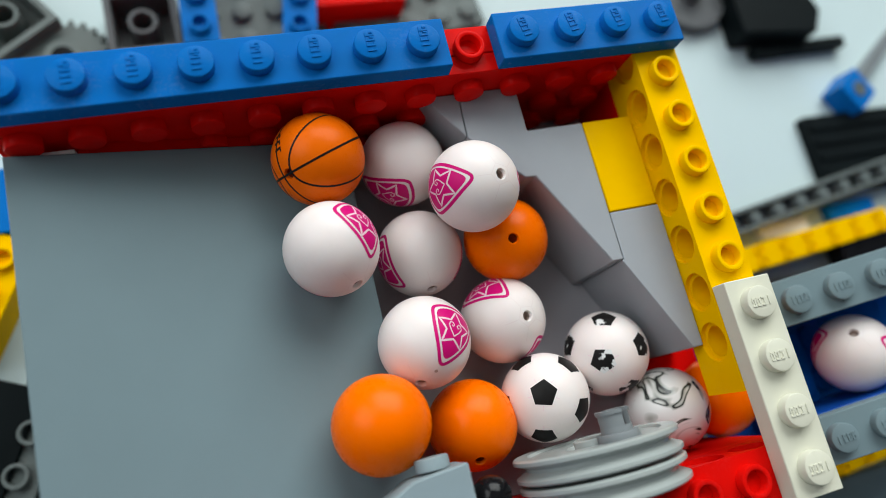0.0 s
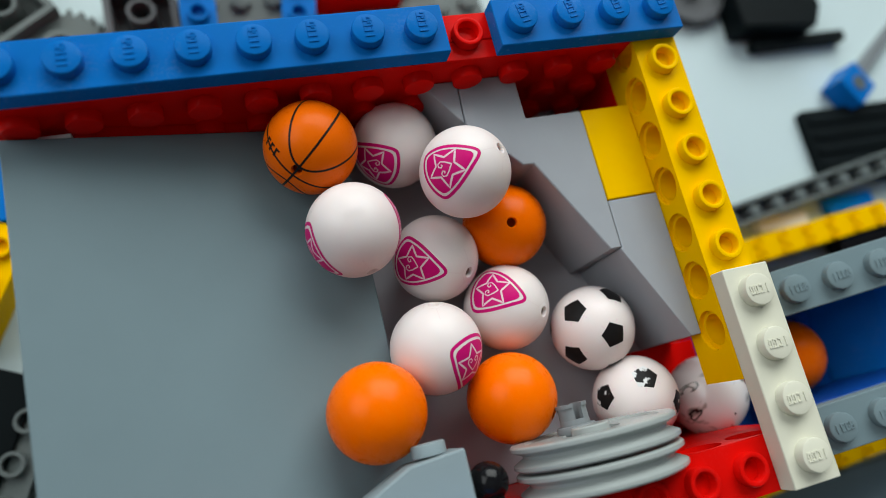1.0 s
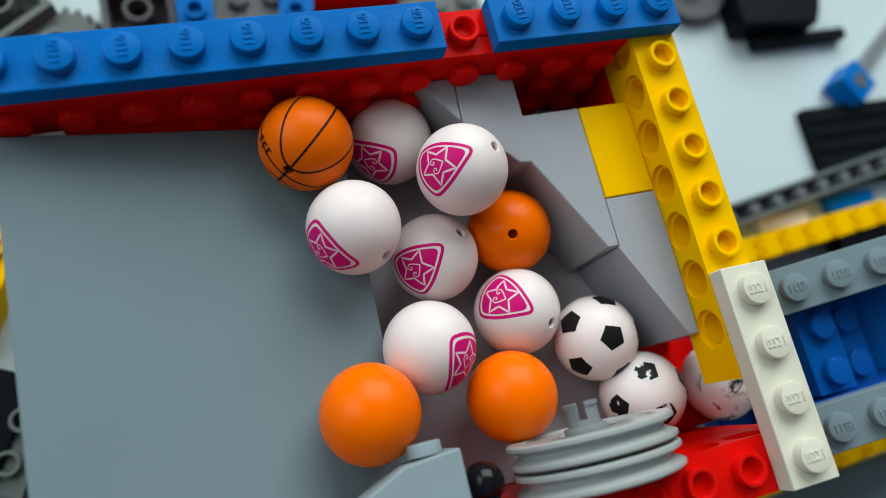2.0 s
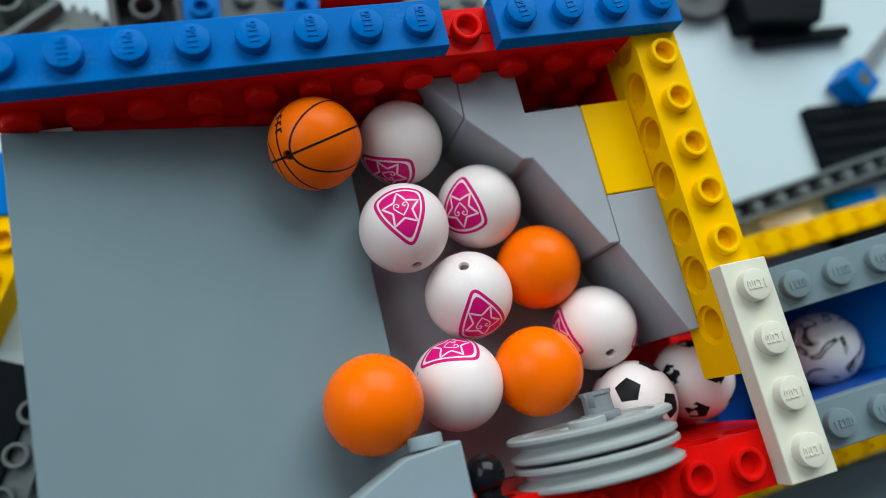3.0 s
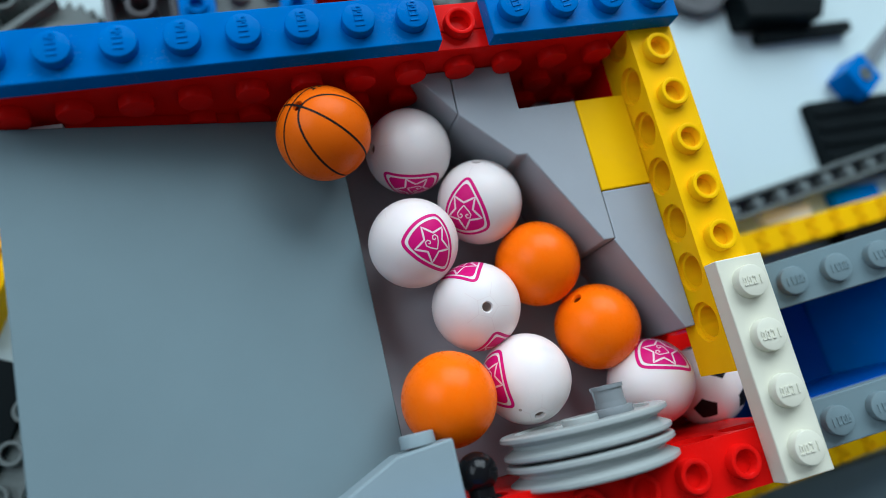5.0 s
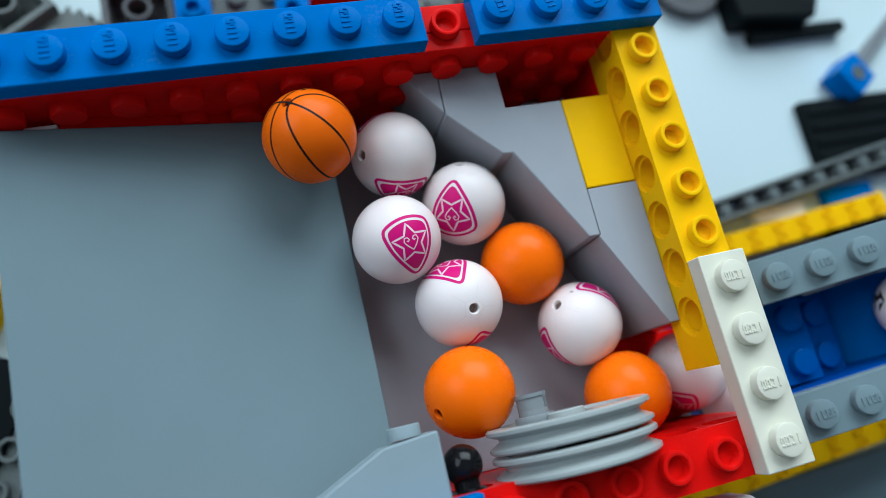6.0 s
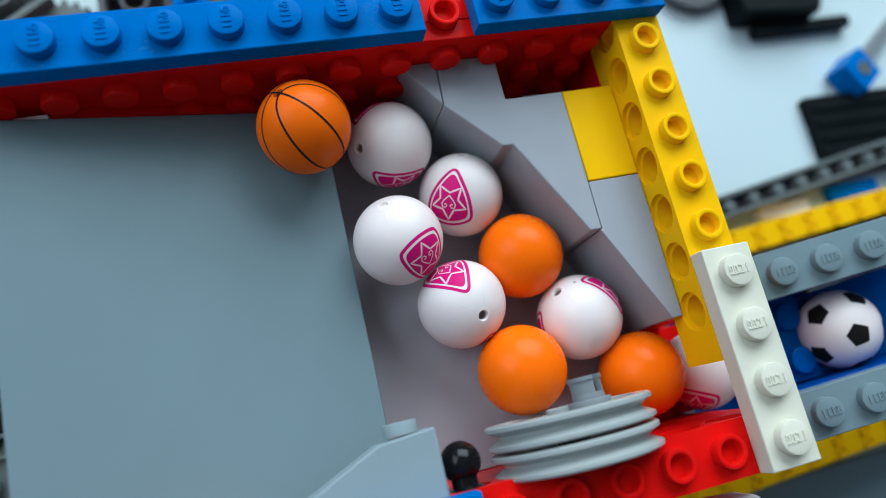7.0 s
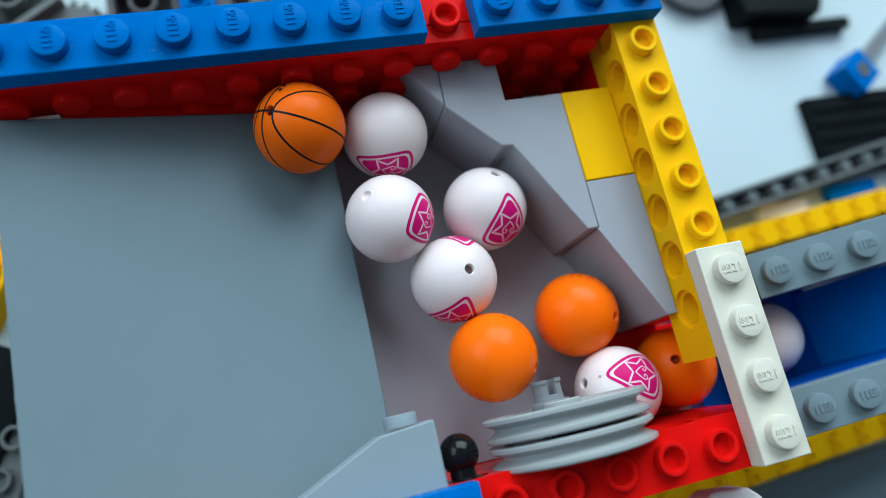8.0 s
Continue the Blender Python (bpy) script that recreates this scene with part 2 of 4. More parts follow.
def build_room():
    bm = bmesh.new()
    box(bm, -700, 900, -600, 600, TABLE - 25, TABLE)
    setting("table_top", bm, TABLE_TOP, "white laminate table top scattered with toy bricks")
    # unseen walls: west set near for more bounced light, south far for less
    x0, x1, y0, y1, z0, z1 = -1000, 1900, -3600, 1200, -820, 2250
    for name, b in (("floor", (x0, x1, y0, y1, z0 - 50, z0)), ("ceiling", (x0, x1, y0, y1, z1, z1 + 50)),
                    ("wall_east", (x1, x1 + 60, y0, y1, z0, z1)),
                    ("wall_south", (x0, x1, y0 - 60, y0, z0, z1))):
        bm = bmesh.new()
        box(bm, *b)
        setting(name, bm, FLOOR_BOARD if name == "floor" else CEILING_PAINT if name == "ceiling" else ROOM_WALL, "plain room " + name.split("_")[0])
    bm = bmesh.new()
    wx0, wx1, wz0, wz1 = -280, 1380, 380, 1640
    for b in ((x0, wx0, z0, z1), (wx1, x1, z0, z1), (wx0, wx1, z0, wz0), (wx0, wx1, wz1, z1)):
        box(bm, b[0], b[1], y1, y1 + 80, b[2], b[3])
    setting("wall_north", bm, ROOM_WALL, "plain room wall with a window opening")
    bm = bmesh.new()
    wy0, wy1, wz0, wz1 = 10, 1150, 480, 1620
    for b in ((y0, wy0, z0, z1), (wy1, y1, z0, z1), (wy0, wy1, z0, wz0), (wy0, wy1, wz1, z1)):
        box(bm, x0 - 60, x0, b[0], b[1], b[2], b[3])
    setting("wall_west", bm, ROOM_WALL, "plain room wall with a side window opening")


build_room()

# ---- the ball bin ----


def build_bin_walls():
    plate("blue_plate", "scuffed blue one-by-eight plate along the top of the red wall", -4, 60, -4, 4, -1.7, BLUE, turn=90, group="blue plates on the wall")
    plate("blue_plate", "short blue one-by-four plate closing the corner of the wall", 68, 100, -4, 4, -1.7, BLUE, turn=100, group="blue plates on the wall")
    t = thing("red_brick", "red brick row under the blue plates with one hollow stud showing", "brick")
    slab_body(t, -3.95, 91.95, -0.75, 3.95, -11.3, -1.72, RED)
    add_stud(t, 64, 0, -1.7, RED, True)
    # red plates on edge, studs towards the balls
    for x0, n in ((-4, 12),):
        t = thing("red_plate", "red plate set on edge with its studs facing the balls", "building plate", group="red wall plates")
        slab_body(t, x0 + 0.05, x0 + 8 * n - 0.05, -3.95, -0.8, -36, -1.75, RED)
        for i in range(n):
            for j in range(4):
                add_stud(t, 0, 0, 0, RED, m=Matrix.Translation((x0 + 4 + 8 * i, -3.95, -5.9 - 8 * j)) @ TO_MINUS_Y)
    # added white strip stands in for light seen through the gap
    bm = bmesh.new()
    box(bm, -2.9, 5.7, -5.65, -5.0, -14, -8.3)
    tagged(part("white_piece", bm, WHITE, bevel=0.15), "white strip added for the bright gap between ramp and red wall", "building plate")
    pierced_beam("yellow_beam", "yellow pierced beam brick with hollow studs", 8, at(96, 0, -1.7, 0, 0, -90), YELLOW, skip=(0, 6, 7))
    plate("white_piece", "yellowed white one-by-four plate bridging two beams", 92, 100, -76, -44, -1.7, CREAM, turn=180)
    pierced_beam("red_beam", "red pierced beam brick carrying the pulley axle", 12, at(8, -72, -1.7), RED, skip=[0, 1, 2, 3, 4, 5, 11])
    plate("blue_plate", "blue plate on the red axle beam", 20, 52, -76, -68, -1.7, BLUE, turn=90)
    bm = bmesh.new()
    box(bm, 4, 99.9, -75.9, -68.05, -36, -11.4)
    tagged(part("red_brick", bm, RED, bevel=0.2), "row of red bricks under the axle beam", "brick")
    bm = bmesh.new()
    prism(bm, [(88, -90), (97, -90), (99, -88.5), (99.6, -86), (99, -82.5), (97, -80.6), (91, -80), (88.6, -81)], -18, -12)
    tagged(part("white_piece", bm, WHITE, bevel=0.5), "white rounded plate below the red beam", "building plate")


def build_ramp_and_floor():
    t = thing("grey_ramp", "satin grey plate sloping down towards the outlet", "ramp plate")
    z = lambda x: -7.8 - 0.2218 * (x - 3.9)
    bm = bmesh.new()
    prism(bm, [(-2.9, z(-2.9)), (44.4, z(44.4)), (44.4, z(44.4) - 3.2), (-2.9, z(-2.9) - 3.2)], 5.75, 67.9, TO_MINUS_Y @ Matrix.Diagonal((1, 1, 1, 1)))
    part("slab", bm, RAMP_GREY, t, bevel=0.2)
    # added filler, keeps light from leaking up between ramp and wall
    bm = bmesh.new()
    prism(bm, [(6, z(6) - 0.7), (44.3, z(44.3) - 0.7), (44.3, z(44.3) - 3.0), (6, z(6) - 3.0)], 4.0, 5.74, TO_MINUS_Y)
    part("gap_filler", bm, RED, t, "red filler strip closing the gap along the wall")
    bm = bmesh.new()
    box(bm, 41.5, 44.6, -67.5, -6.2, -25, z(45) - 3.3)
    part("support_wall", bm, RAMP_GREY, t)
    bm = bmesh.new()
    box(bm, 41, 86, -68, -4, -28.2, -25)
    box(bm, 86.002, 92.9, -52, -4, -28.2, -25)
    tagged(part("grey_floor_plate", bm, FLOOR_GREY, bevel=0.15), "smooth grey plate under the balls at the foot of the ramp", "building plate")
    bm = bmesh.new()
    prism(bm, [(86, -25), (106, -33), (106, -36), (86, -28.2)], 52, 68, TO_MINUS_Y)
    tagged(part("red_chute", bm, RED, bevel=0.15), "red chute plate leading out under the yellow beam", "chute")
    bm = bmesh.new()
    box(bm, 92.05, 99.9, -52, 3.9, -36, -11.4)
    tagged(part("red_brick", bm, RED, bevel=0.2), "red bricks stacked under the yellow beam", "brick")
    # bricks with slanted flanks that steer the balls
    g = "slanted guide bricks"
    for lab, outline in (("small grey corner brick with a slanted flank", [(57.1, -4.02), (62.95, -4.02), (62.6, -11.6)]),
                         ("long stepped grey guide brick with slanted flanks", [(63.1, -4.02), (73, -4.02), (73, -12), (82.9, -12), (82.9, -36), (80.9, -36), (72.2, -19.95), (70.4, -19.9), (62.7, -11.8)]),
                         ("grey guide brick beside the yellow beam", [(83, -28.1), (91.9, -28.1), (91.9, -52), (90.1, -52), (82.6, -36.1), (83, -36.1)])):
        bm = bmesh.new()
        prism(bm, outline, -25, -8.1)
        tagged(part("guide_brick", bm, GREY, bevel=0.22), lab, "brick", g)
    t = thing("yellow_tile", "smooth yellow one-by-two tile among the grey guide bricks", "tile")
    slab_body(t, 83.0, 91.9, -27.95, -12.05, -11.3, -8.05, YELLOW)
    bm = bmesh.new()
    box(bm, 83.1, 91.8, -27.9, -12.1, -25, -11.3)
    tagged(part("grey_brick", bm, GREY, bevel=0.15), "grey bricks stacked under the yellow tile", "brick")
    # slope brick lying on its side, stud towards the balls
    t = thing("slope_brick", "light grey slope brick mounted on its side", "slope brick")
    bm = bmesh.new()
    prism(bm, [(48.6, -59.2), (41, -59.8), (25, -67.2), (25, -68.8), (48.6, -68.8)], -9.7, -1.7)
    part("body", bm, SLOPE_GREY, t, bevel=0.3)
    add_stud(t, 0, 0, 0, SLOPE_GREY, m=Matrix.Translation((44.6, -59.3, -5.7)) @ Matrix.Rotation(radians(-90), 4, "X"))
    t = thing("ball_pin", "black ball-ended pin in a hole of the red beam", "pin")
    bm = bmesh.new()
    prof = [(0, 5.0)] + [(2.8 * math.sin(radians(a)), 2.2 + 2.8 * math.cos(radians(a))) for a in range(15, 140, 15)] + [(1.75, 0.2), (1.8, -1.0), (2.6, -1.3), (2.6, -2.2), (0, -2.2)]
    lathe(bm, prof, 24, Matrix.Translation((51.6, -66.8, -5.5)) @ Matrix.Rotation(radians(-90), 4, "X"))
    part("pin", bm, BLACK, t)


build_bin_walls()
build_ramp_and_floor()


def build_pulley():
    """Two grooved wheels on an axle, with an off-centre peg; returns the turning thing."""
    t = thing("pulley", "pair of grey grooved pulley wheels with an off-centre peg", "pulley wheel", at(68.3, -61.3, -6.0))
    to_y = Matrix.Rotation(radians(90), 4, "X")
    for k in range(2):
        bm = bmesh.new()
        prof = [(0, 0.9), (4.0, 0.9), (4.2, 0.35), (9.4, 0.35), (9.8, 0.0), (11.7, 0.0), (12.0, 0.25), (12.0, 0.75), (10.4, 1.5),
                (10.4, 1.9), (12.0, 2.75), (12.0, 3.2), (11.7, 3.45), (9.8, 3.45), (9.4, 3.1), (4.2, 3.1), (4.0, 3.6), (0, 3.6)]
        lathe(bm, [(r, z + 3.95 * k) for r, z in prof], 64, to_y)
        part("wheel", bm, OLD_GREY, t)
    bm = bmesh.new()
    lathe(bm, [(0, -0.5), (2.6, -0.5), (2.8, -0.3), (2.8, 1.0)], 24, to_y)
    part("hub", bm, OLD_GREY, t)
    peg = Matrix.Translation((4.7, 0, 0)) @ to_y
    bm = bmesh.new()
    lathe(bm, [(0, 0.6), (2.9, 0.6), (3.0, 0.4), (3.0, -0.5), (2.9, -0.65), (2.3, -0.7), (2.2, -1.5), (1.5, -1.5), (1.5, -1.2), (0, -1.2)], 28, peg)
    for a0 in (17, 197):
        out = [(r, radians(a0 + 146 * k / 12)) for r, ks in ((2.2, range(13)), (1.5, range(12, -1, -1))) for k in ks]
        prism(bm, [(r * math.cos(a), r * math.sin(a)) for r, a in out], -3.3, -1.45, peg)
        out = [(r, radians(a0 + 146 * k / 12)) for r, ks in ((2.4, range(13)), (1.5, range(12, -1, -1))) for k in ks]
        prism(bm, [(r * math.cos(a), r * math.sin(a)) for r, a in out], -3.8, -3.25, peg)
    part("peg", bm, PEG_GREY, t, "darker grey slotted peg")
    bm = bmesh.new()
    box(bm, -0.9, 0.9, -14, 0.35, -2.4, 2.4)
    box(bm, -2.4, 2.4, -14, 0.35, -0.9, 0.9)
    part("axle", bm, BLACK, t)
    return t


pulley = build_pulley()

# ---- the lifting channel beyond the bin; it leans a little ----
CHANNEL = at(114.8, -60.2, -11.7, 0, -11.5, 3.4)


def build_channel():
    g = "channel plates"
    for y, dx in ((11.8, 2.0), (-11.6, 0.2)):
        plate("grey_plate", "grey one-by-eight plate on the rim of the ball channel", -6 + dx, 58 + dx, y - 4, y + 4, -3.2, RAMP_GREY, m=CHANNEL, turn=0, group=g)
        t = thing("blue_brick", "deep blue brick wall of the ball channel", "brick", CHANNEL, "channel walls")
        slab_body(t, -6, 118, y - 4, y + 4, -26, -3.25, DEEP_BLUE)
    t = thing("blue_brick", "deep blue sloping block deeper in the ball channel", "brick", CHANNEL, "channel walls")
    bm = bmesh.new()
    prism(bm, [(13.5, -26), (120, -26), (120, -14.5), (24, -15.5), (14, -24)], -7.5, 7.7, TO_MINUS_Y)
    part("body", bm, BLUE, t, bevel=0.2)
    bm = bmesh.new()
    box(bm, 106, 136, -76, -45, -38, -33)
    tagged(part("blue_floor_plate", bm, DEEP_BLUE, bevel=0.2), "deep blue plate closing the bottom of the ball channel", "building plate")


build_channel()


def build_lifter():
    t = thing("blue_lifter", "blue studded step that lifts the balls", "lifter", at(118, -59.6, -12))
    slab_body(t, -2, 6, -7.6, 7.6, -14, 0, LIFT_BLUE)
    slab_body(t, 6.05, 14, -7.6, 7.6, -14, -3.2, LIFT_BLUE, "lower_step")
    for x, y, z in ((2, -4, 0), (2, 4, 0), (10, -4, -3.2), (10, 4, -3.2)):
        add_stud(t, x, y, z, LIFT_BLUE)
    return t


lifter = build_lifter()

# ---- balls ----
R_BALL = 7.0


def on_ball(u, v, r):
    """A point of the print: u, v in millimetres round the +X pole (u along Z, v along -Y)."""
    d = math.hypot(u, v)
    if d < 1e-9:
        return Vector((r, 0, 0))
    a = d / R_BALL
    return Vector((r * math.cos(a), -r * math.sin(a) * v / d, r * math.sin(a) * u / d))


def ribbon(bm, pts, width, r, closed=False, turn=None):
    """A band of print along a 2D line."""
    n = len(pts)
    dense = []
    for i in range(n if closed else n - 1):
        a, b = Vector(pts[i]), Vector(pts[(i + 1) % n])
        k = max(1, int((b - a).length / 0.45))
        dense += [a.lerp(b, s / k) for s in range(k)]
    if not closed:
        dense.append(Vector(pts[-1]))
    rows_, m = [], len(dense)
    for i, p in enumerate(dense):
        q0 = dense[(i - 1) % m] if closed or i else p
        q1 = dense[(i + 1) % m] if closed or i < m - 1 else p
        d = (q1 - q0).normalized()
        o = Vector((-d.y, d.x)) * width / 2
        ends = [on_ball(*(p + o), r), on_ball(*(p - o), r)]
        if turn is not None:
            ends = [turn @ e for e in ends]
        rows_.append([bm.verts.new(e) for e in ends])
    for i in range(m if closed else m - 1):
        a, b = rows_[i], rows_[(i + 1) % m]
        bm.faces.new((a[0], a[1], b[1], b[0]))


def patch(bm, radius_at, r, turn=None, rings=8, segs=60):
    """A filled patch of print whose outline is radius_at(angle)."""
    mid = on_ball(0, 0, r)
    prev = [bm.verts.new(turn @ mid if turn is not None else mid)]
    for k in range(1, rings + 1):
        ring = []
        for i in range(segs):
            a = 2 * math.pi * i / segs
            d = radius_at(a) * k / rings
            p = on_ball(d * math.sin(a), d * math.cos(a), r)
            ring.append(bm.verts.new(turn @ p if turn is not None else p))
        for i in range(segs):
            j = (i + 1) % segs
            bm.faces.new((prev[0], ring[i], ring[j]) if len(prev) == 1 else (prev[i], ring[i], ring[j], prev[j]))
        prev = ring


def ball_body(owner, material, axis="Z", inside=HOLE):
    """A ball shell; two vent holes lie on the axis, or none."""
    holes = bool(axis)
    m = {"X": UP_X, "Y": Matrix.Rotation(radians(-90), 4, "X")}.get(axis, Matrix.Identity(4))
    bm = bmesh.new()
    prof = []
    if holes:
        prof = [(0, 5.6), (0.70, 5.6), (0.72, 6.6), (0.78, 6.82)]
    a0 = 7.2 if holes else 0
    steps = 40
    prof += [(R_BALL * math.sin(a), R_BALL * math.cos(a)) for a in [radians(a0 + (180 - 2 * a0) * i / steps) for i in range(steps + 1)]]
    if holes:
        # the white balls have a deep hole at one end and a shallow dent at the other
        prof += [(0.78, -6.82), (0.62, -6.5), (0, -6.42)] if axis == "Y" else [(r, -z) for r, z in reversed(prof[:4])]
    lathe(bm, prof, 64, m)
    part("shell", bm, material, owner, limit=50)
    if holes:
        for s in (1,) if axis == "Y" else (1, -1):
            bm = bmesh.new()
            lathe(bm, [(0.695, s * 6.4), (0.695, s * 5.65), (0, s * 5.65)], 20, m)
            part("vent_hole", bm, inside, owner, "dark vent hole")


SHIELD_HALF = [(0, 4.25), (1.9, 4.0), (3.4, 3.4), (3.95, 2.75), (4.0, 1.6), (3.5, -0.5), (2.55, -2.6), (1.25, -4.7), (0.5, -5.6), (0, -5.8)]


def smooth_loop(pts, k=5):
    """A closed Catmull-Rom line through 2D points."""
    out, n = [], len(pts)
    for i in range(n):
        p0, p1, p2, p3 = (Vector(pts[(i + d) % n]) for d in (-1, 0, 1, 2))
        for j in range(k):
            f = j / k
            out.append(0.5 * (2 * p1 + (p2 - p0) * f + (2 * p0 - 5 * p1 + 4 * p2 - p3) * f * f + (3 * p1 - p0 - 3 * p2 + p3) * f ** 3))
    return out


SHIELD_LINE = smooth_loop(SHIELD_HALF + [(-u, v) for u, v in reversed(SHIELD_HALF[1:-1])])


def shield_radius(a):
    """How far the shield's outline lies from its heart in the direction a; a = 0 is the arched edge."""
    d = Vector((math.sin(a), math.cos(a)))
    best = 1.0
    for p, q in zip(SHIELD_LINE, SHIELD_LINE[1:] + SHIELD_LINE[:1]):
        e = q - p
        det = e.x * d.y - e.y * d.x
        if abs(det) > 1e-9:
            f = (d.x * p.y - d.y * p.x) / det
            r = p.dot(d) + f * e.dot(d)
            if -1e-6 <= f <= 1 + 1e-6 and r > 0:
                best = max(best, r)
    return best


def shield(owner, flip):
    """A printed shield whose tip points at a vent hole, with a star and a curled heart."""
    turn = Matrix.Rotation(radians(7.4), 3, "Z")
    if flip:
        turn = Matrix.Rotation(math.pi, 3, "Y") @ turn
    bm = bmesh.new()
    patch(bm, lambda a: shield_radius(a) * 0.79, R_BALL + 0.012, turn, 8, 72)
    ribbon(bm, [p * 0.945 for p in SHIELD_LINE], 0.52, R_BALL + 0.012, True, turn)
    part("shield_print", bm, INK_PINK, owner, "magenta printed shield")
    bm = bmesh.new()
    star = []
    for i in range(10):
        a, d = math.pi * i / 5, (3.0 if i % 2 == 0 else 1.55)
        star.append((d * math.sin(a), d * math.cos(a)))
    ribbon(bm, star, 0.3, R_BALL + 0.028, True, turn)
    for s in (1, -1):
        ribbon(bm, [(0, -1.1), (s * 0.75, -0.3), (s * 1.15, 0.35), (s * 0.98, 0.88), (s * 0.52, 0.92), (s * 0.26, 0.55), (s * 0.48, 0.28), (s * 0.7, 0.45)], 0.19, R_BALL + 0.028, False, turn)
    part("star_print", bm, INK_PALE, owner, "pale star and heart lines inside the shield")


def white_ball(label, gate=False):
    t = thing("ball", label, "ball", group="balls in the bin")
    ball_body(t, BALL_WHITE, "Y")
    shield(t, False)
    shield(t, True)
    # flat ribbons, coloured darker for the shade in the moulded grooves
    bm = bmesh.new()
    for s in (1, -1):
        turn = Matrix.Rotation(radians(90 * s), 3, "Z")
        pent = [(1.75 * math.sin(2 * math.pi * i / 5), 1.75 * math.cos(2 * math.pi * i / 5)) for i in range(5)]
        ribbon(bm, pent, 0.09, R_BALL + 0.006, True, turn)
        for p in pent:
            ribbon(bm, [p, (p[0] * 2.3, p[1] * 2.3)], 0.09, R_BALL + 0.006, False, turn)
    part("moulded_seam", bm, SEAM_SHADE, t)
    # small raised bars of a mould mark between the shields
    bm = bmesh.new()
    turn = Matrix.Rotation(radians(-90), 3, "Y")
    for k in range(4):
        ribbon(bm, [(-1.1 + 0.7 * k, -0.5), (-1.1 + 0.7 * k, 0.5)], 0.3, R_BALL + 0.03, False, turn)
    part("mould_mark", bm, BALL_WHITE, t)
    if gate:
        bm = bmesh.new()
        patch(bm, lambda a: 0.27, R_BALL + 0.01, Matrix.Rotation(radians(63), 3, "Z"), 2, 16)
        part("gate_mark", bm, HOLE, t, "small brown moulding mark")
    return t


def orange_ball(label):
    t = thing("ball", label, "ball", group="balls in the bin")
    ball_body(t, BALL_ORANGE, "Z", HOLE_ORANGE)
    bm = bmesh.new()
    for s in (0, 1, 2, 3):
        turn = Matrix.Rotation(radians(90 * s), 3, "Z")
        pent = [(1.7 * math.sin(2 * math.pi * i / 5), 1.7 * math.cos(2 * math.pi * i / 5)) for i in range(5)]
        ribbon(bm, pent[:4], 0.10, R_BALL + 0.006, False, turn)
    part("moulded_seam", bm, BALL_ORANGE, t)
    return t


def soccer_ball(label, ink):
    """Black pentagons round the twelve corners of an icosahedron; one corner is +X, its neighbour lies towards -Y."""
    t = thing("ball", label, "ball", group="balls in the bin")
    ball_body(t, BALL_WHITE, "")
    lat = math.atan(0.5)
    corners = [Vector((1, 0, 0))]
    for k in range(5):
        a = 2 * math.pi * k / 5
        corners.append(Vector((math.sin(lat), -math.cos(lat) * math.cos(a), math.cos(lat) * math.sin(a))))
    corners += [-c for c in corners]
    seam = bmesh.new()
    for c in corners:
        near = min((d for d in corners if (d - c).length > 0.1), key=lambda d: (d - c).length)
        yax = -(near - c * near.dot(c)).normalized()
        zax = c.cross(yax)
        turn = Matrix((c, yax, zax)).transposed()
        bm = bmesh.new()
        patch(bm, lambda a: 1.78 / max(0.2, math.cos((a + math.pi / 5) % (2 * math.pi / 5) - math.pi / 5)) * 0.98, R_BALL + 0.012, turn, 5, 40)
        part("pentagon_print", bm, ink, t)
        for i in range(5):
            a = 2 * math.pi * i / 5
            ribbon(seam, [(1.9 * math.sin(a), 1.9 * math.cos(a)), (2.6 * math.sin(a), 2.6 * math.cos(a))], 0.09, R_BALL + 0.006, False, turn)
    part("moulded_seam", seam, INK_PALE, t)
    return t


def basket_ball(label):
    t = thing("ball", label, "ball", group="balls in the bin")
    ball_body(t, BASKET_ORANGE, "X", HOLE_ORANGE)
    bm = bmesh.new()
    n = 72

    def loop(fn):
        pts = [fn(2 * math.pi * i / n).normalized() for i in range(n)]
        ring = []
        for i, p in enumerate(pts):
            d = (pts[(i + 1) % n] - pts[i - 1]).normalized()
            o = p.cross(d) * 0.17
            ring.append([bm.verts.new((p * R_BALL + s * o).normalized() * (R_BALL + 0.014)) for s in (1, -1)])
        for i in range(n):
            a, b = ring[i], ring[(i + 1) % n]
            bm.faces.new((a[0], a[1], b[1], b[0]))

    lean = Matrix.Rotation(radians(9), 3, "Z")
    # two crossing rings, and an oval on either side of the second one
    loop(lambda a: Vector((math.cos(a), math.sin(a), 0)))
    loop(lambda a: lean @ Vector((math.cos(a), 0, math.sin(a))))
    for s in (1, -1):
        def oval(a, s=s):
            r = radians(75) * radians(47) / math.hypot(radians(47) * math.cos(a), radians(75) * math.sin(a))
            return lean @ Vector((math.sin(r) * math.cos(a), s * math.cos(r), math.sin(r) * math.sin(a)))
        loop(oval)
    part("seam_line", bm, INK_BLACK, t, "black printed seam lines")
    bm = bmesh.new()
    turn = Matrix.Rotation(radians(8), 3, "X") @ Matrix.Rotation(radians(40), 3, "Y")
    for k in range(3):
        u = -1.6 + 1.2 * k
        ribbon(bm, [(u, -0.7), (u, 0.7)], 0.42, R_BALL + 0.014, False, turn)
        ribbon(bm, [(u, 0.55), (u + 0.65, 0.55)], 0.3, R_BALL + 0.014, False, turn)
    part("maker_mark", bm, INK_BLACK, t, "black bars of a printed mark")
    return t


def marbled_ball(label):
    t = thing("ball", label, "ball", group="balls in the bin")
    ball_body(t, MARBLE, "")
    return t


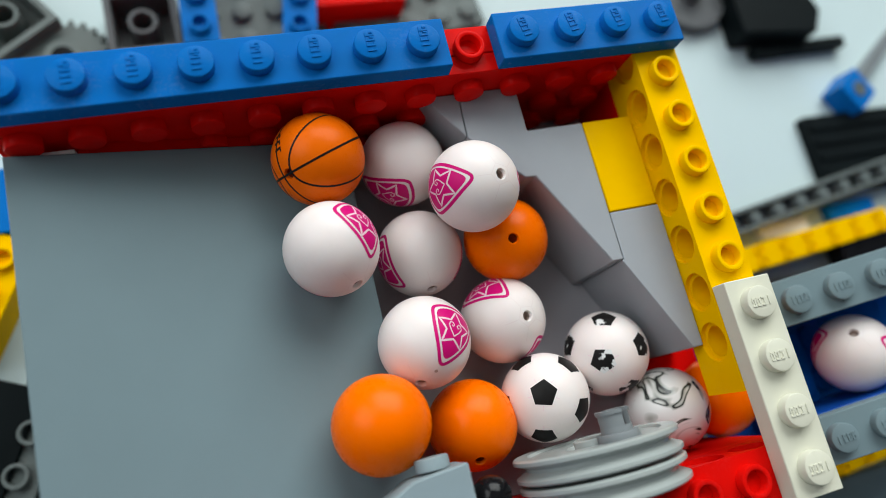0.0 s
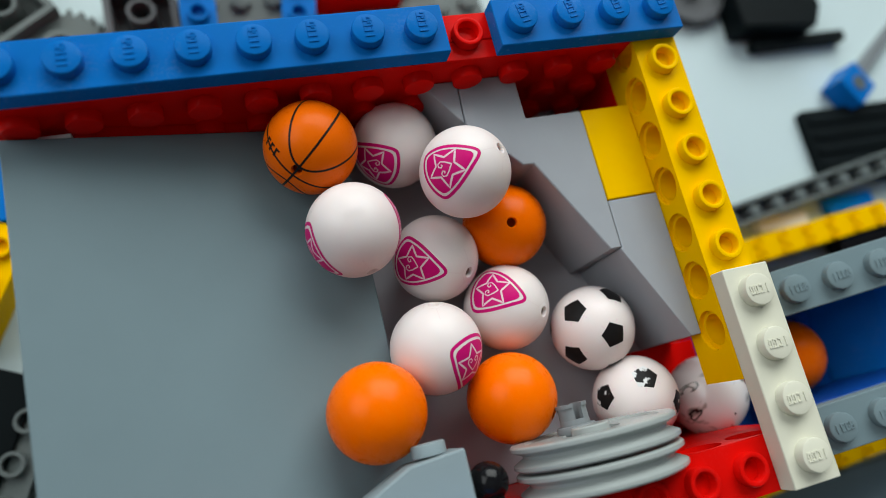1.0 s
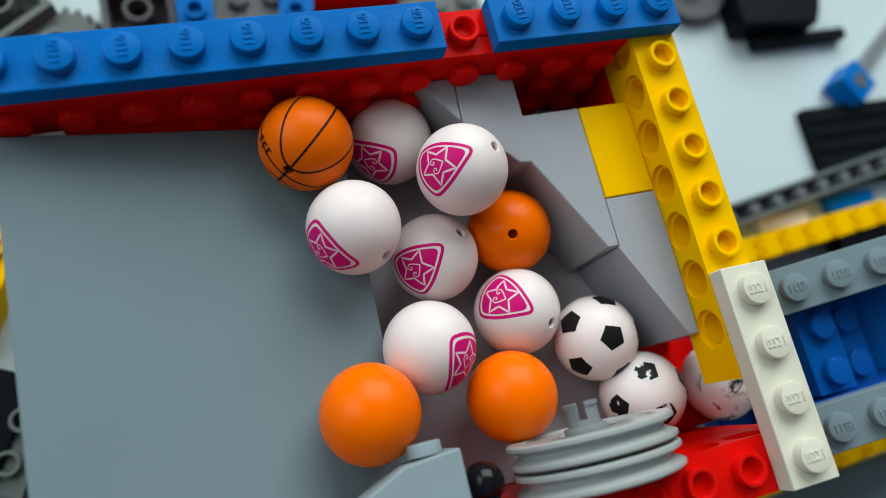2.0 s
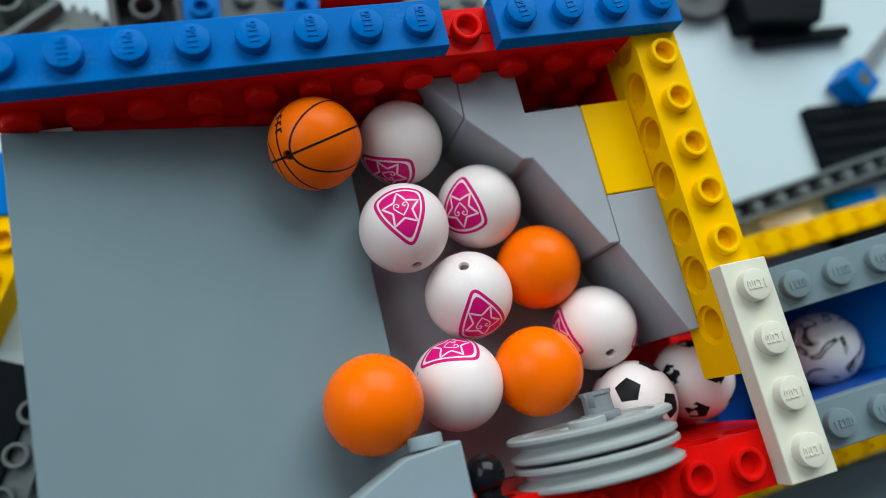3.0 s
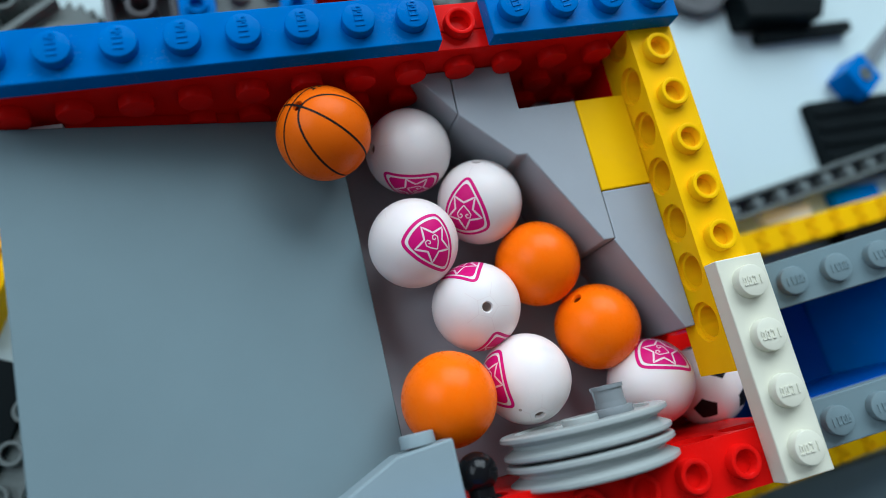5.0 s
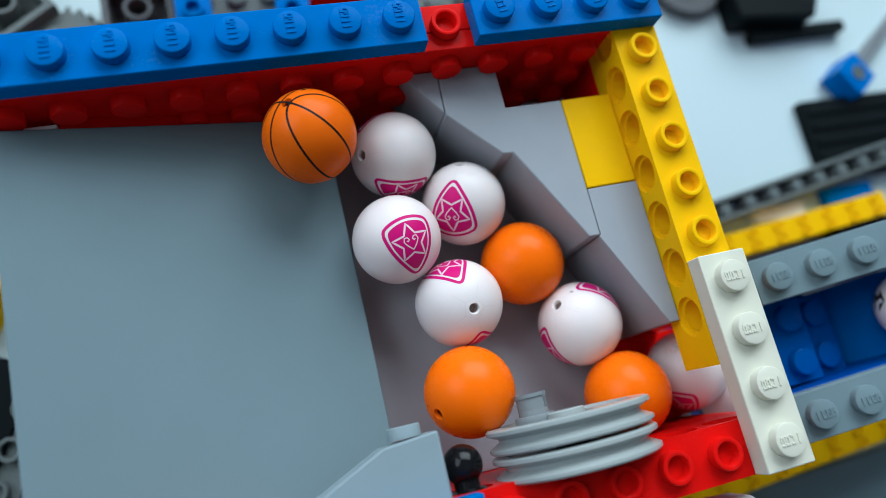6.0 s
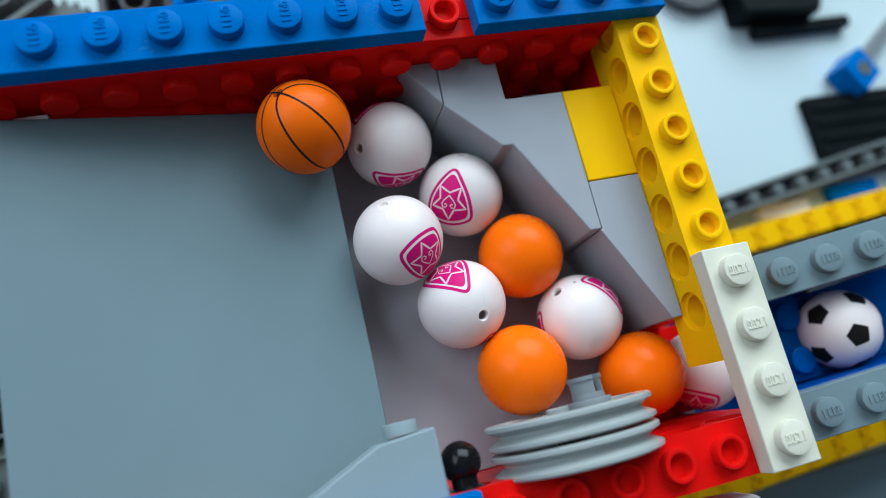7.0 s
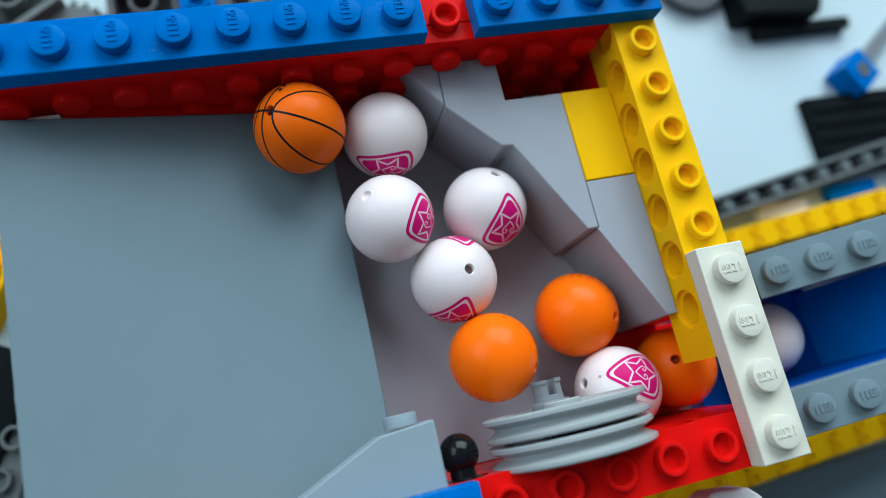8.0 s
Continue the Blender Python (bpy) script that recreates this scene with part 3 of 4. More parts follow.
BALLS = {
    "basketball": basket_ball("orange toy basketball with black seam lines"),
    "w1": white_ball("white plastic ball with magenta shield, beside the basketball"),
    "w2": white_ball("white plastic ball with magenta shield lying on other balls"),
    "w3": white_ball("white plastic ball with magenta shield on the grey ramp"),
    "w4": white_ball("white plastic ball with magenta shield among the pile"),
    "o5": orange_ball("plain orange plastic ball against the guide bricks"),
    "w6": white_ball("white plastic ball with magenta shield at the ramp edge", True),
    "w7": white_ball("white plastic ball with magenta shield on its way out"),
    "o8": orange_ball("plain orange plastic ball on the grey ramp"),
    "o9": orange_ball("plain orange plastic ball near the pulley"),
    "s10": soccer_ball("white toy football with black pentagons", INK_BLACK),
    "s11": soccer_ball("white toy football with worn black pentagons", INK_WORN),
    "m12": marbled_ball("silver and black marbled plastic ball"),
    "o13": orange_ball("plain orange plastic ball in the outlet"),
    "w14": white_ball("white plastic ball rolling off along the blue channel"),
}

# seconds, place in millimetres, turn in degrees
BALL_ROWS = {
    "basketball": [
        (0, 38.7, -11.8, -8.3, -109, -32, -149),
        (0.5, 38.2, -11.9, -8.2, -114, -30, -127),
        (0.8, 39.1, -11.7, -8.4, -119, -40, -122),
        (1, 37.9, -12.1, -8.1, -109, -35, -123),
        (1.5, 37.8, -11.9, -8.1, -110, -27, -126),
        (1.8, 37.9, -11.9, -8.1, -109, -27, -126),
        (2.8, 38.4, -11.9, -8.3, -107, -29, -133),
        (3, 38.6, -12.5, -8.3, -116, -37, -147),
        (3.2, 38.8, -12.3, -8.4, -115, -38, -151),
        (3.5, 38.8, -12.5, -8.3, -116, -35, -153),
        (4, 40.5, -12.3, -8.5, -97, -52, 149),
        (4.2, 41.2, -12.7, -8.1, -93, -53, 145),
        (5.3, 40.8, -12.5, -6.5, -99, -51, 146),
        (5.5, 40.3, -13.0, -6.5, -88, -49, 135),
        (6, 40.4, -13.5, -5.5, -82, -52, 131),
        (6.5, 40.2, -13.1, -6.0, -87, -49, 133),
        (7, 40.4, -12.6, -7.4, -87, -47, 133),
        (7.5, 39.5, -12.0, -8.5, -108, -48, 167),
        (8, 39.2, -12.1, -8.4, -107, -51, 168),
    ],
    "w1": [
        (0, 53.0, -11.9, -15.3, -172, -14, -117),
        (0.5, 52.4, -11.0, -14.9, 173, -22, -124),
        (0.8, 53.5, -11.7, -15.1, 178, -27, -124),
        (1, 52.3, -10.6, -15.5, -171, -28, -132),
        (1.5, 52.4, -10.1, -16.5, -176, -26, -129),
        (1.8, 52.4, -10.1, -16.4, -176, -26, -129),
        (2.8, 52.7, -10.3, -15.1, -175, -22, -119),
        (3, 53.1, -11.5, -15.1, -179, -14, -113),
        (3.5, 53.4, -11.5, -15.5, -180, -9, -117),
        (4, 54.8, -13.5, -16.9, 169, -3, -95),
        (4.2, 55.3, -14.2, -16.6, 172, -5, -92),
        (5.3, 54.9, -13.8, -15.1, 150, -1, -89),
        (5.5, 54.1, -14.2, -15.0, 148, 3, -86),
        (6, 54.1, -15.0, -14.2, 148, 1, -84),
        (6.5, 54.0, -14.2, -14.7, 148, 3, -78),
        (7, 54.3, -13.8, -16.0, 148, 7, -81),
        (7.2, 54.8, -14.2, -15.9, 149, 9, -79),
        (7.5, 53.5, -12.2, -15.6, 171, -11, -91),
        (8, 53.0, -13.1, -13.4, 170, -12, -91),
    ],
    "w2": [
        (0, 60.7, -20.7, -5.9, 83, -19, 180),
        (0.5, 59.8, -19.7, -5.5, 64, -30, -168),
        (0.8, 60.9, -20.6, -5.8, 85, -35, -172),
        (1, 59.7, -20.4, -5.7, 93, -41, -171),
        (1.5, 60.1, -20.1, -6.6, 92, -40, -172),
        (1.8, 60.1, -20.1, -6.6, 93, -38, -173),
        (2.8, 60.4, -21.9, -6.4, 100, -11, -174),
        (2.87, 61.6, -22.6, -9.8, 148, -19, -151),
        (2.93, 62.9, -23.3, -13.2, 93, -27, -158),
        (3, 64.2, -24.0, -16.6, 149, -41, -155),
        (3.2, 64.5, -23.8, -17.5, 151, -43, -156),
        (3.5, 64.7, -23.8, -17.8, 149, -39, -158),
        (4, 64.9, -24.3, -17.4, 133, -34, -148),
        (4.2, 65.4, -24.9, -17.1, 125, -34, -139),
        (5.3, 64.8, -24.1, -15.6, 133, -37, -145),
        (5.5, 64.6, -24.3, -17.1, 131, -37, -143),
        (6, 64.4, -24.6, -16.3, 127, -40, -137),
        (6.5, 64.3, -24.0, -16.8, 123, -40, -146),
        (7, 64.7, -23.7, -18.0, 123, -43, -141),
        (7.2, 66.9, -26.3, -17.3, 87, -37, -114),
        (7.5, 68.2, -27.0, -17.8, 67, -33, -72),
        (8, 67.4, -27.7, -15.7, 68, -34, -75),
    ],
    "w3": [
        (0, 37.8, -25.9, -8.1, 160, -39, 33),
        (0.5, 36.5, -25.9, -7.8, 153, -51, 57),
        (0.8, 37.8, -25.7, -8.1, -146, -55, 24),
        (0.9, 39.6, -25.7, -8.1, 5, -52, -146),
        (1, 41.5, -25.8, -8.1, 6, 3, -169),
        (1.5, 41.0, -25.6, -8.6, 6, -10, -167),
        (1.8, 41.3, -25.6, -8.7, 8, -11, -165),
        (2.3, 44.6, -25.4, -9.6, 39, -32, -145),
        (2.8, 47.9, -25.1, -10.6, 21, -54, 178),
        (3, 49.9, -26.7, -12.3, 63, -70, 120),
        (3.2, 50.0, -26.6, -12.5, 52, -72, 128),
        (3.5, 50.3, -26.3, -13.5, 61, -76, 116),
        (4, 51.2, -28.9, -13.6, -91, -83, -88),
        (4.2, 51.6, -29.4, -13.3, -115, -81, -60),
        (5.3, 52.0, -29.8, -13.2, -91, -75, -56),
        (5.5, 50.0, -28.8, -13.1, -49, -83, -130),
        (6, 51.2, -29.6, -12.9, -104, -75, -66),
        (6.5, 50.9, -29.3, -12.7, -102, -79, -59),
        (7, 51.7, -30.7, -13.6, -97, -45, -56),
        (7.2, 50.9, -29.0, -13.3, -102, -48, -56),
        (7.35, 50.5, -28.1, -13.5, -59, -42, -36),
        (7.5, 50.0, -27.1, -13.6, -94, -51, -38),
        (8, 50.6, -27.6, -12.6, -97, -41, -26),
    ],
    "w4": [
        (0, 52.7, -26.9, -17.2, 20, -5, 179),
        (0.5, 50.9, -25.1, -17.0, 33, -17, 158),
        (0.8, 52.5, -26.4, -17.2, 33, -16, 158),
        (1, 54.9, -30.3, -16.9, 49, -36, -172),
        (1.5, 54.4, -29.9, -16.4, 52, -36, -172),
        (1.8, 54.5, -30.0, -16.5, 55, -34, -169),
        (2.13, 56.0, -31.2, -16.7, 120, -40, -143),
        (2.47, 57.5, -32.4, -16.9, 155, -47, -124),
        (2.8, 59.0, -33.6, -17.0, -168, -60, -111),
        (2.9, 58.7, -36.1, -16.4, 138, -50, -90),
        (3, 58.5, -38.5, -15.7, 101, -33, -90),
        (3.2, 59.9, -42.3, -15.7, 96, 7, -80),
        (3.5, 61.1, -42.1, -18.0, 102, 5, -80),
        (4, 59.9, -40.5, -17.6, 97, -1, -74),
        (4.2, 59.9, -40.6, -16.6, 95, 1, -76),
        (5.3, 60.0, -41.3, -15.2, 94, 13, -77),
        (5.5, 58.8, -39.9, -15.6, 91, 7, -68),
        (6, 59.1, -41.2, -15.0, 91, 19, -76),
        (6.5, 59.0, -40.6, -15.6, 92, 13, -79),
        (7, 59.9, -42.1, -16.4, 91, 30, -66),
        (7.2, 59.9, -39.6, -15.7, 86, 16, -68),
        (7.5, 59.1, -37.9, -16.1, 86, -2, -103),
        (8, 59.2, -38.6, -15.3, 81, -1, -104),
    ],
    "o5": [
        (0, 67.2, -27.6, -15.7, 13, -10, -2),
        (0.5, 65.8, -26.8, -15.5, 1, -24, 1),
        (0.8, 67.7, -27.8, -15.6, 6, -11, -2),
        (1, 67.8, -27.1, -16.6, 11, -10, -2),
        (1.5, 68.1, -26.8, -17.5, 11, -10, -2),
        (1.8, 68.3, -27.1, -17.4, 13, -12, -4),
        (2.8, 72.0, -36.3, -15.7, 81, -31, -58),
        (3, 71.9, -35.9, -17.2, 106, -25, -86),
        (3.5, 71.7, -36.0, -17.0, 124, -6, -107),
        (4, 72.6, -36.4, -18.0, 117, -6, -106),
        (4.2, 72.8, -36.8, -17.8, 114, -3, -106),
        (5.3, 72.3, -36.0, -16.3, 120, -8, -106),
        (5.5, 72.3, -36.2, -18.0, 120, -7, -105),
        (6, 72.3, -36.3, -17.8, 119, -5, -106),
        (6.5, 72.1, -35.9, -17.7, 122, -8, -106),
        (7, 72.0, -36.0, -17.5, 122, -7, -107),
        (7.2, 73.9, -39.2, -17.6, 135, -12, -112),
        (7.3, 77.7, -43.6, -17.6, 133, -8, -117),
        (7.5, 79.9, -49.0, -18.0, 132, -7, -106),
        (8, 79.1, -48.1, -17.5, 136, 1, -114),
    ],
    "w6": [
        (0, 48.9, -41.7, -12.0, 137, -55, 15),
        (0.5, 45.2, -41.8, -9.5, 123, -72, 17),
        (0.8, 47.2, -41.4, -10.4, 136, -62, 11),
        (1, 50.7, -44.8, -13.2, -137, -46, -37),
        (1.5, 50.1, -44.6, -13.0, -165, -47, -27),
        (1.8, 50.2, -44.7, -13.0, -165, -46, -28),
        (2.8, 50.6, -45.9, -12.5, -165, -28, -56),
        (2.9, 51.9, -48.9, -13.7, 96, -74, 5),
        (3, 53.2, -51.8, -15.0, 3, -33, 87),
        (3.2, 53.1, -54.9, -12.5, 39, -49, 69),
        (3.5, 53.1, -55.0, -13.6, 27, -54, 78),
        (4, 58.6, -54.9, -14.6, 102, -51, 39),
        (4.2, 59.1, -54.8, -15.6, 101, -52, 39),
        (4.75, 63.0, -54.0, -15.4, 44, -39, 133),
        (5.3, 67.0, -53.2, -15.2, 44, 2, 179),
        (5.5, 68.0, -50.2, -16.3, 76, -27, 141),
        (5.7, 71.0, -50.4, -16.9, 92, -35, 132),
        (5.8, 78.0, -50.0, -18.0, 124, -59, 95),
        (5.87, 78.5, -49.5, -17.9, 80, -44, 89),
        (5.93, 79.0, -48.9, -17.9, 68, -15, 70),
        (6, 79.5, -48.3, -17.9, 36, -21, 39),
        (6.5, 79.4, -47.8, -18.0, 31, -19, 34),
        (7, 79.4, -47.9, -18.0, 34, -27, 26),
        (7.2, 81.5, -52.1, -17.9, 72, -17, 45),
        (7.3, 83.9, -56.0, -18.0, 76, -39, 16),
        (7.5, 85.8, -61.3, -17.9, 64, -53, 1),
        (8, 82.2, -61.5, -16.5, 43, -65, 31),
    ],
    "w7": [
        (0, 63.9, -40.3, -17.9, 100, -14, 118),
        (0.5, 58.4, -37.5, -16.1, 101, -16, 119),
        (0.8, 61.5, -38.7, -17.5, 104, -29, 109),
        (0.867, 62.6, -39.3, -17.6, 62, -45, 101),
        (0.9, 63.2, -39.5, -17.7, 105, -43, 121),
        (0.933, 63.8, -39.8, -17.8, 149, -51, 138),
        (1, 64.9, -40.4, -17.9, 94, -44, 144),
        (1.5, 64.3, -40.3, -17.6, 95, -44, 137),
        (1.8, 64.8, -40.6, -17.5, 91, -44, 140),
        (2.8, 78.9, -47.9, -16.4, 38, -1, 178),
        (3, 79.2, -47.7, -18.0, 45, 4, 174),
        (3.5, 79.5, -48.0, -18.0, 34, -1, 174),
        (3.7, 79.6, -51.6, -18.0, 41, -10, -165),
        (3.8, 84.2, -55.8, -18.0, 63, -50, 159),
        (4, 86.2, -60.8, -18.0, 100, -50, 116),
        (4.2, 85.0, -61.3, -18.0, 95, -44, 119),
        (5.3, 88.1, -58.4, -16.3, 152, -45, 85),
        (5.35, 90.3, -58.9, -17.8, 117, -79, 84),
        (5.4, 92.5, -59.4, -19.3, -50, -65, -145),
        (5.5, 96.8, -60.3, -22.3, -59, -17, -119),
        (6, 99.2, -60.1, -23.2, -39, -9, -131),
        (6.5, 98.1, -60.1, -22.8, -33, -2, -133),
        (7, 101.8, -61.0, -24.3, -60, -16, -128),
        (7.2, 103.5, -63.3, -25.0, -83, -9, -123),
        (7.35, 105.7, -63.7, -25.5, -80, -20, -179),
        (7.5, 107.8, -64.1, -26.0, -68, -23, 120),
        (7.8, 112.8, -62.3, -26.0, -20, -23, 100),
        (8, 118.0, -59.1, -26.0, 26, -0, 90),
    ],
    "o8": [
        (0, 39.5, -51.9, -8.5, 70, 22, 30),
        (0.5, 36.9, -53.0, -7.9, 69, -14, 34),
        (0.8, 38.8, -52.4, -8.3, 72, -10, 39),
        (1, 39.3, -52.1, -8.5, 71, -17, 44),
        (1.5, 39.0, -52.3, -8.4, 69, -33, 49),
        (1.8, 39.0, -52.3, -8.4, 69, -33, 50),
        (2.8, 38.8, -52.5, -8.3, 65, -47, 57),
        (3, 39.2, -52.0, -8.4, 57, -54, 65),
        (3.2, 44.8, -44.5, -9.8, 41, -3, 34),
        (3.5, 46.6, -39.5, -11.9, 30, 6, 3),
        (4, 45.9, -44.2, -9.8, 72, 8, 10),
        (4.2, 47.6, -47.3, -10.3, 65, 18, -9),
        (5.3, 53.1, -54.7, -12.1, 105, 35, -28),
        (5.5, 55.0, -54.6, -14.1, 86, 15, -66),
        (6, 57.0, -55.1, -13.6, 67, 11, -75),
        (6.3, 59.4, -53.8, -15.3, 27, 28, -89),
        (6.4, 62.9, -53.1, -15.5, -14, 38, -98),
        (6.5, 66.4, -52.4, -15.7, -62, 40, -115),
        (7, 66.8, -54.2, -16.0, -88, 42, -132),
        (7.2, 65.7, -52.6, -16.5, -81, 29, -122),
        (7.5, 61.5, -52.0, -15.7, -56, 34, -101),
        (8, 62.3, -52.2, -14.6, -58, 34, -101),
    ],
    "o9": [
        (0, 54.4, -55.2, -17.1, 50, -7, -8),
        (0.5, 51.9, -54.2, -18.0, 43, -26, -2),
        (0.8, 57.0, -54.4, -14.8, 38, 19, 1),
        (1, 61.1, -54.6, -15.3, 31, 55, -2),
        (1.5, 61.7, -54.6, -15.5, 25, 61, -4),
        (1.8, 61.7, -54.6, -15.5, 25, 61, -4),
        (2.8, 61.7, -54.3, -14.2, 18, 63, -6),
        (3, 66.2, -52.6, -14.5, -83, 61, -96),
        (3.2, 67.7, -54.4, -16.3, -122, 58, -132),
        (3.5, 67.7, -54.2, -17.4, -122, 55, -128),
        (4, 71.6, -50.6, -15.9, -113, 10, -110),
        (4.2, 79.9, -48.7, -17.8, -153, -54, -89),
        (5.3, 79.7, -48.3, -16.3, -152, -57, -84),
        (5.5, 82.6, -54.3, -18.0, 149, -31, -67),
        (5.7, 86.7, -61.0, -17.6, 93, -10, -80),
        (6, 83.6, -61.3, -16.5, 108, 7, -76),
        (6.5, 82.8, -61.4, -18.0, 110, 11, -73),
        (7, 87.4, -59.2, -18.2, 84, -21, -54),
        (7.2, 93.3, -60.2, -18.4, 26, -30, -29),
        (7.5, 96.1, -61.3, -22.0, -2, -23, -18),
        (8, 96.5, -60.3, -22.2, -9, -26, -5),
    ],
    "s10": [
        (0, 66.9, -53.9, -16.3, -108, -68, 163),
        (0.5, 63.5, -50.5, -14.6, -95, -66, 142),
        (0.8, 70.2, -49.8, -16.7, -111, -36, 136),
        (0.867, 73.1, -48.8, -17.1, -132, -53, 99),
        (0.933, 75.9, -47.7, -17.5, -126, -75, 42),
        (1, 78.8, -46.7, -17.9, -46, -71, -87),
        (1.5, 78.5, -45.9, -18.0, -32, -76, -103),
        (1.8, 78.6, -46.5, -18.0, -29, -77, -103),
        (2.8, 82.7, -61.0, -18.0, 154, -61, 118),
        (3, 82.3, -61.2, -18.0, 135, -54, 141),
        (3.2, 82.2, -61.2, -18.0, 161, -61, 175),
        (3.35, 84.9, -60.4, -18.3, -143, -54, 157),
        (3.5, 87.6, -59.5, -18.6, -102, -43, 155),
        (3.7, 96.0, -60.7, -22.0, 24, -59, 39),
        (4, 97.6, -60.9, -22.6, 26, -44, 38),
        (4.2, 97.2, -61.4, -22.4, 19, -43, 48),
        (5.3, 103.4, -62.4, -24.9, 33, -0, 18),
        (5.5, 106.2, -63.6, -26.0, 31, 20, 6),
        (6, 108.2, -64.6, -26.0, 24, 32, -7),
        (6.15, 114.3, -62.0, -26.0, -21, 18, -65),
        (6.3, 120.3, -59.4, -25.9, -39, -20, -102),
        (6.5, 127.1, -60.2, -26.0, -38, -49, -151),
        (6.7, 128.1, -60.0, -26.0, -65, -36, -165),
        (6.9, 126.5, -59.9, -20.7, -79, -20, 159),
        (7, 128.2, -59.8, -19.6, -114, -21, 149),
        (7.1, 130.9, -59.1, -18.7, -95, -35, 139),
        (7.2, 136.8, -59.0, -17.1, -29, -57, 88),
        (7.3, 138.5, -58.8, -16.6, -6, -53, 70),
        (7.5, 140.2, -57.9, -15.8, 8, -40, 59),
        (7.75, 149.1, -58.0, -16.9, 65, 10, 42),
        (8, 158.0, -58.0, -18.0, 141, 48, 86),
    ],
    "s11": [
        (0, 80.1, -49.4, -17.9, -102, -56, -162),
        (0.2, 80.3, -52.9, -18.0, -69, -45, 164),
        (0.3, 82.9, -55.4, -18.0, -51, -28, 130),
        (0.5, 86.5, -60.8, -18.2, -70, -18, 128),
        (0.8, 84.4, -56.8, -18.0, -112, -11, 89),
        (0.9, 83.6, -58.2, -18.0, -143, -38, 81),
        (1, 82.8, -59.5, -18.0, 167, -63, 100),
        (1.5, 82.2, -59.2, -18.0, 173, -67, 96),
        (1.8, 82.8, -59.2, -18.1, 175, -65, 99),
        (2.3, 90.4, -59.7, -20.4, -151, -47, 139),
        (2.8, 97.9, -60.1, -22.7, -114, -47, -180),
        (3, 96.5, -60.0, -22.1, -84, -29, 163),
        (3.5, 102.6, -62.7, -24.6, -48, -57, 107),
        (4, 108.2, -62.5, -26.0, -27, -31, 50),
        (4.2, 109.9, -62.4, -26.0, -46, -15, 42),
        (5, 112.0, -60.0, -25.5, -85, 2, 27),
        (5.15, 120.6, -59.6, -21.4, -85, -47, -26),
        (5.3, 129.2, -59.2, -17.4, -6, -52, -143),
        (5.4, 134.2, -59.2, -16.0, -87, -66, -70),
        (5.5, 139.1, -59.2, -14.5, -137, -37, -28),
        (6, 142.0, -58.7, -13.2, -152, -17, -21),
        (6.17, 148.7, -58.5, -14.8, -175, 33, -25),
        (6.33, 155.3, -58.2, -16.4, 110, 68, -89),
        (6.5, 162.0, -58.0, -18.0, 35, 32, -152),
        (7.25, 167.5, -57.8, -18.0, 17, -9, -155),
        (8, 173.0, -57.5, -18.0, -7, -50, -143),
    ],
    "m12": [
        (0, 88.4, -60.8, -18.9, 38, 18, 18),
        (0.1, 92.8, -60.8, -20.7, 57, 51, 30),
        (0.2, 97.2, -60.8, -22.4, 127, 72, 94),
        (0.5, 100.8, -60.2, -23.2, -167, 57, 155),
        (0.8, 98.7, -61.7, -23.0, 152, 61, 119),
        (1, 99.0, -62.4, -23.1, 151, 55, 118),
        (1.5, 98.5, -61.9, -23.0, 148, 60, 116),
        (1.95, 103.3, -60.9, -24.2, -162, 36, 155),
        (2.4, 108.0, -60.0, -25.5, -140, 3, 163),
        (2.6, 114.8, -59.6, -25.7, -114, -48, 151),
        (2.8, 121.6, -59.2, -25.9, -4, -62, 53),
        (3, 127.7, -60.5, -26.0, 45, -24, 15),
        (3.2, 128.9, -60.2, -25.9, 46, -14, 15),
        (3.5, 126.8, -59.7, -18.3, 37, -29, 19),
        (3.6, 130.6, -59.5, -17.4, 44, 1, 17),
        (3.8, 136.9, -58.4, -16.0, 53, 53, 21),
        (3.93, 144.6, -58.2, -16.6, 36, -2, 13),
        (4.07, 152.3, -58.1, -17.3, 17, -57, 24),
        (4.2, 160.0, -58.0, -18.0, -120, -61, 155),
        (4.5, 174.0, -57.5, -18.0, -145, 1, 169),
        (4.8, 188.0, -57.0, -18.0, -171, 64, 153),
        (8, 188.5, -57.0, -18.0, -167, 60, 156),
    ],
    "o13": [
        (0, 102.1, -61.4, -24.4, 28, -60, -5),
        (0.5, 108.7, -62.8, -26.0, 37, -8, -9),
        (0.8, 110.0, -63.0, -26.0, 37, 2, -9),
        (0.9, 114.8, -61.3, -26.0, 13, 38, -18),
        (1, 119.6, -59.6, -26.0, -43, 61, -63),
        (1.2, 127.3, -59.9, -26.0, -145, 38, -150),
        (1.5, 129.6, -60.2, -26.0, -158, 21, -156),
        (1.6, 128.3, -60.0, -22.1, -151, 31, -153),
        (1.8, 136.0, -59.0, -18.0, -171, -30, -153),
        (2.05, 153.0, -58.5, -18.0, -155, 8, -157),
        (2.3, 170.0, -58.0, -18.0, -135, 45, -147),
        (2.65, 186.5, -57.0, -18.0, -57, 69, -78),
        (3, 203.0, -56.0, -18.0, 6, 39, -23),
        (8, 203.5, -56.0, -18.0, 4, 43, -24),
    ],
    "w14": [
        (0, 127.8, -59.9, -17.9, 104, 43, 151),
        (0.1, 131.6, -60.4, -16.8, 116, 13, 157),
        (0.2, 134.3, -60.2, -15.8, 126, -7, 158),
        (0.4, 137.1, -60.0, -14.8, 137, -26, 154),
        (0.6, 151.0, -59.0, -16.4, 106, 31, 153),
        (0.8, 165.0, -58.0, -18.0, 9, 62, 73),
        (1.4, 218.0, -55.0, -18.0, 110, 22, 154),
        (8, 218.5, -55.0, -18.0, 112, 19, 155),
    ],
}

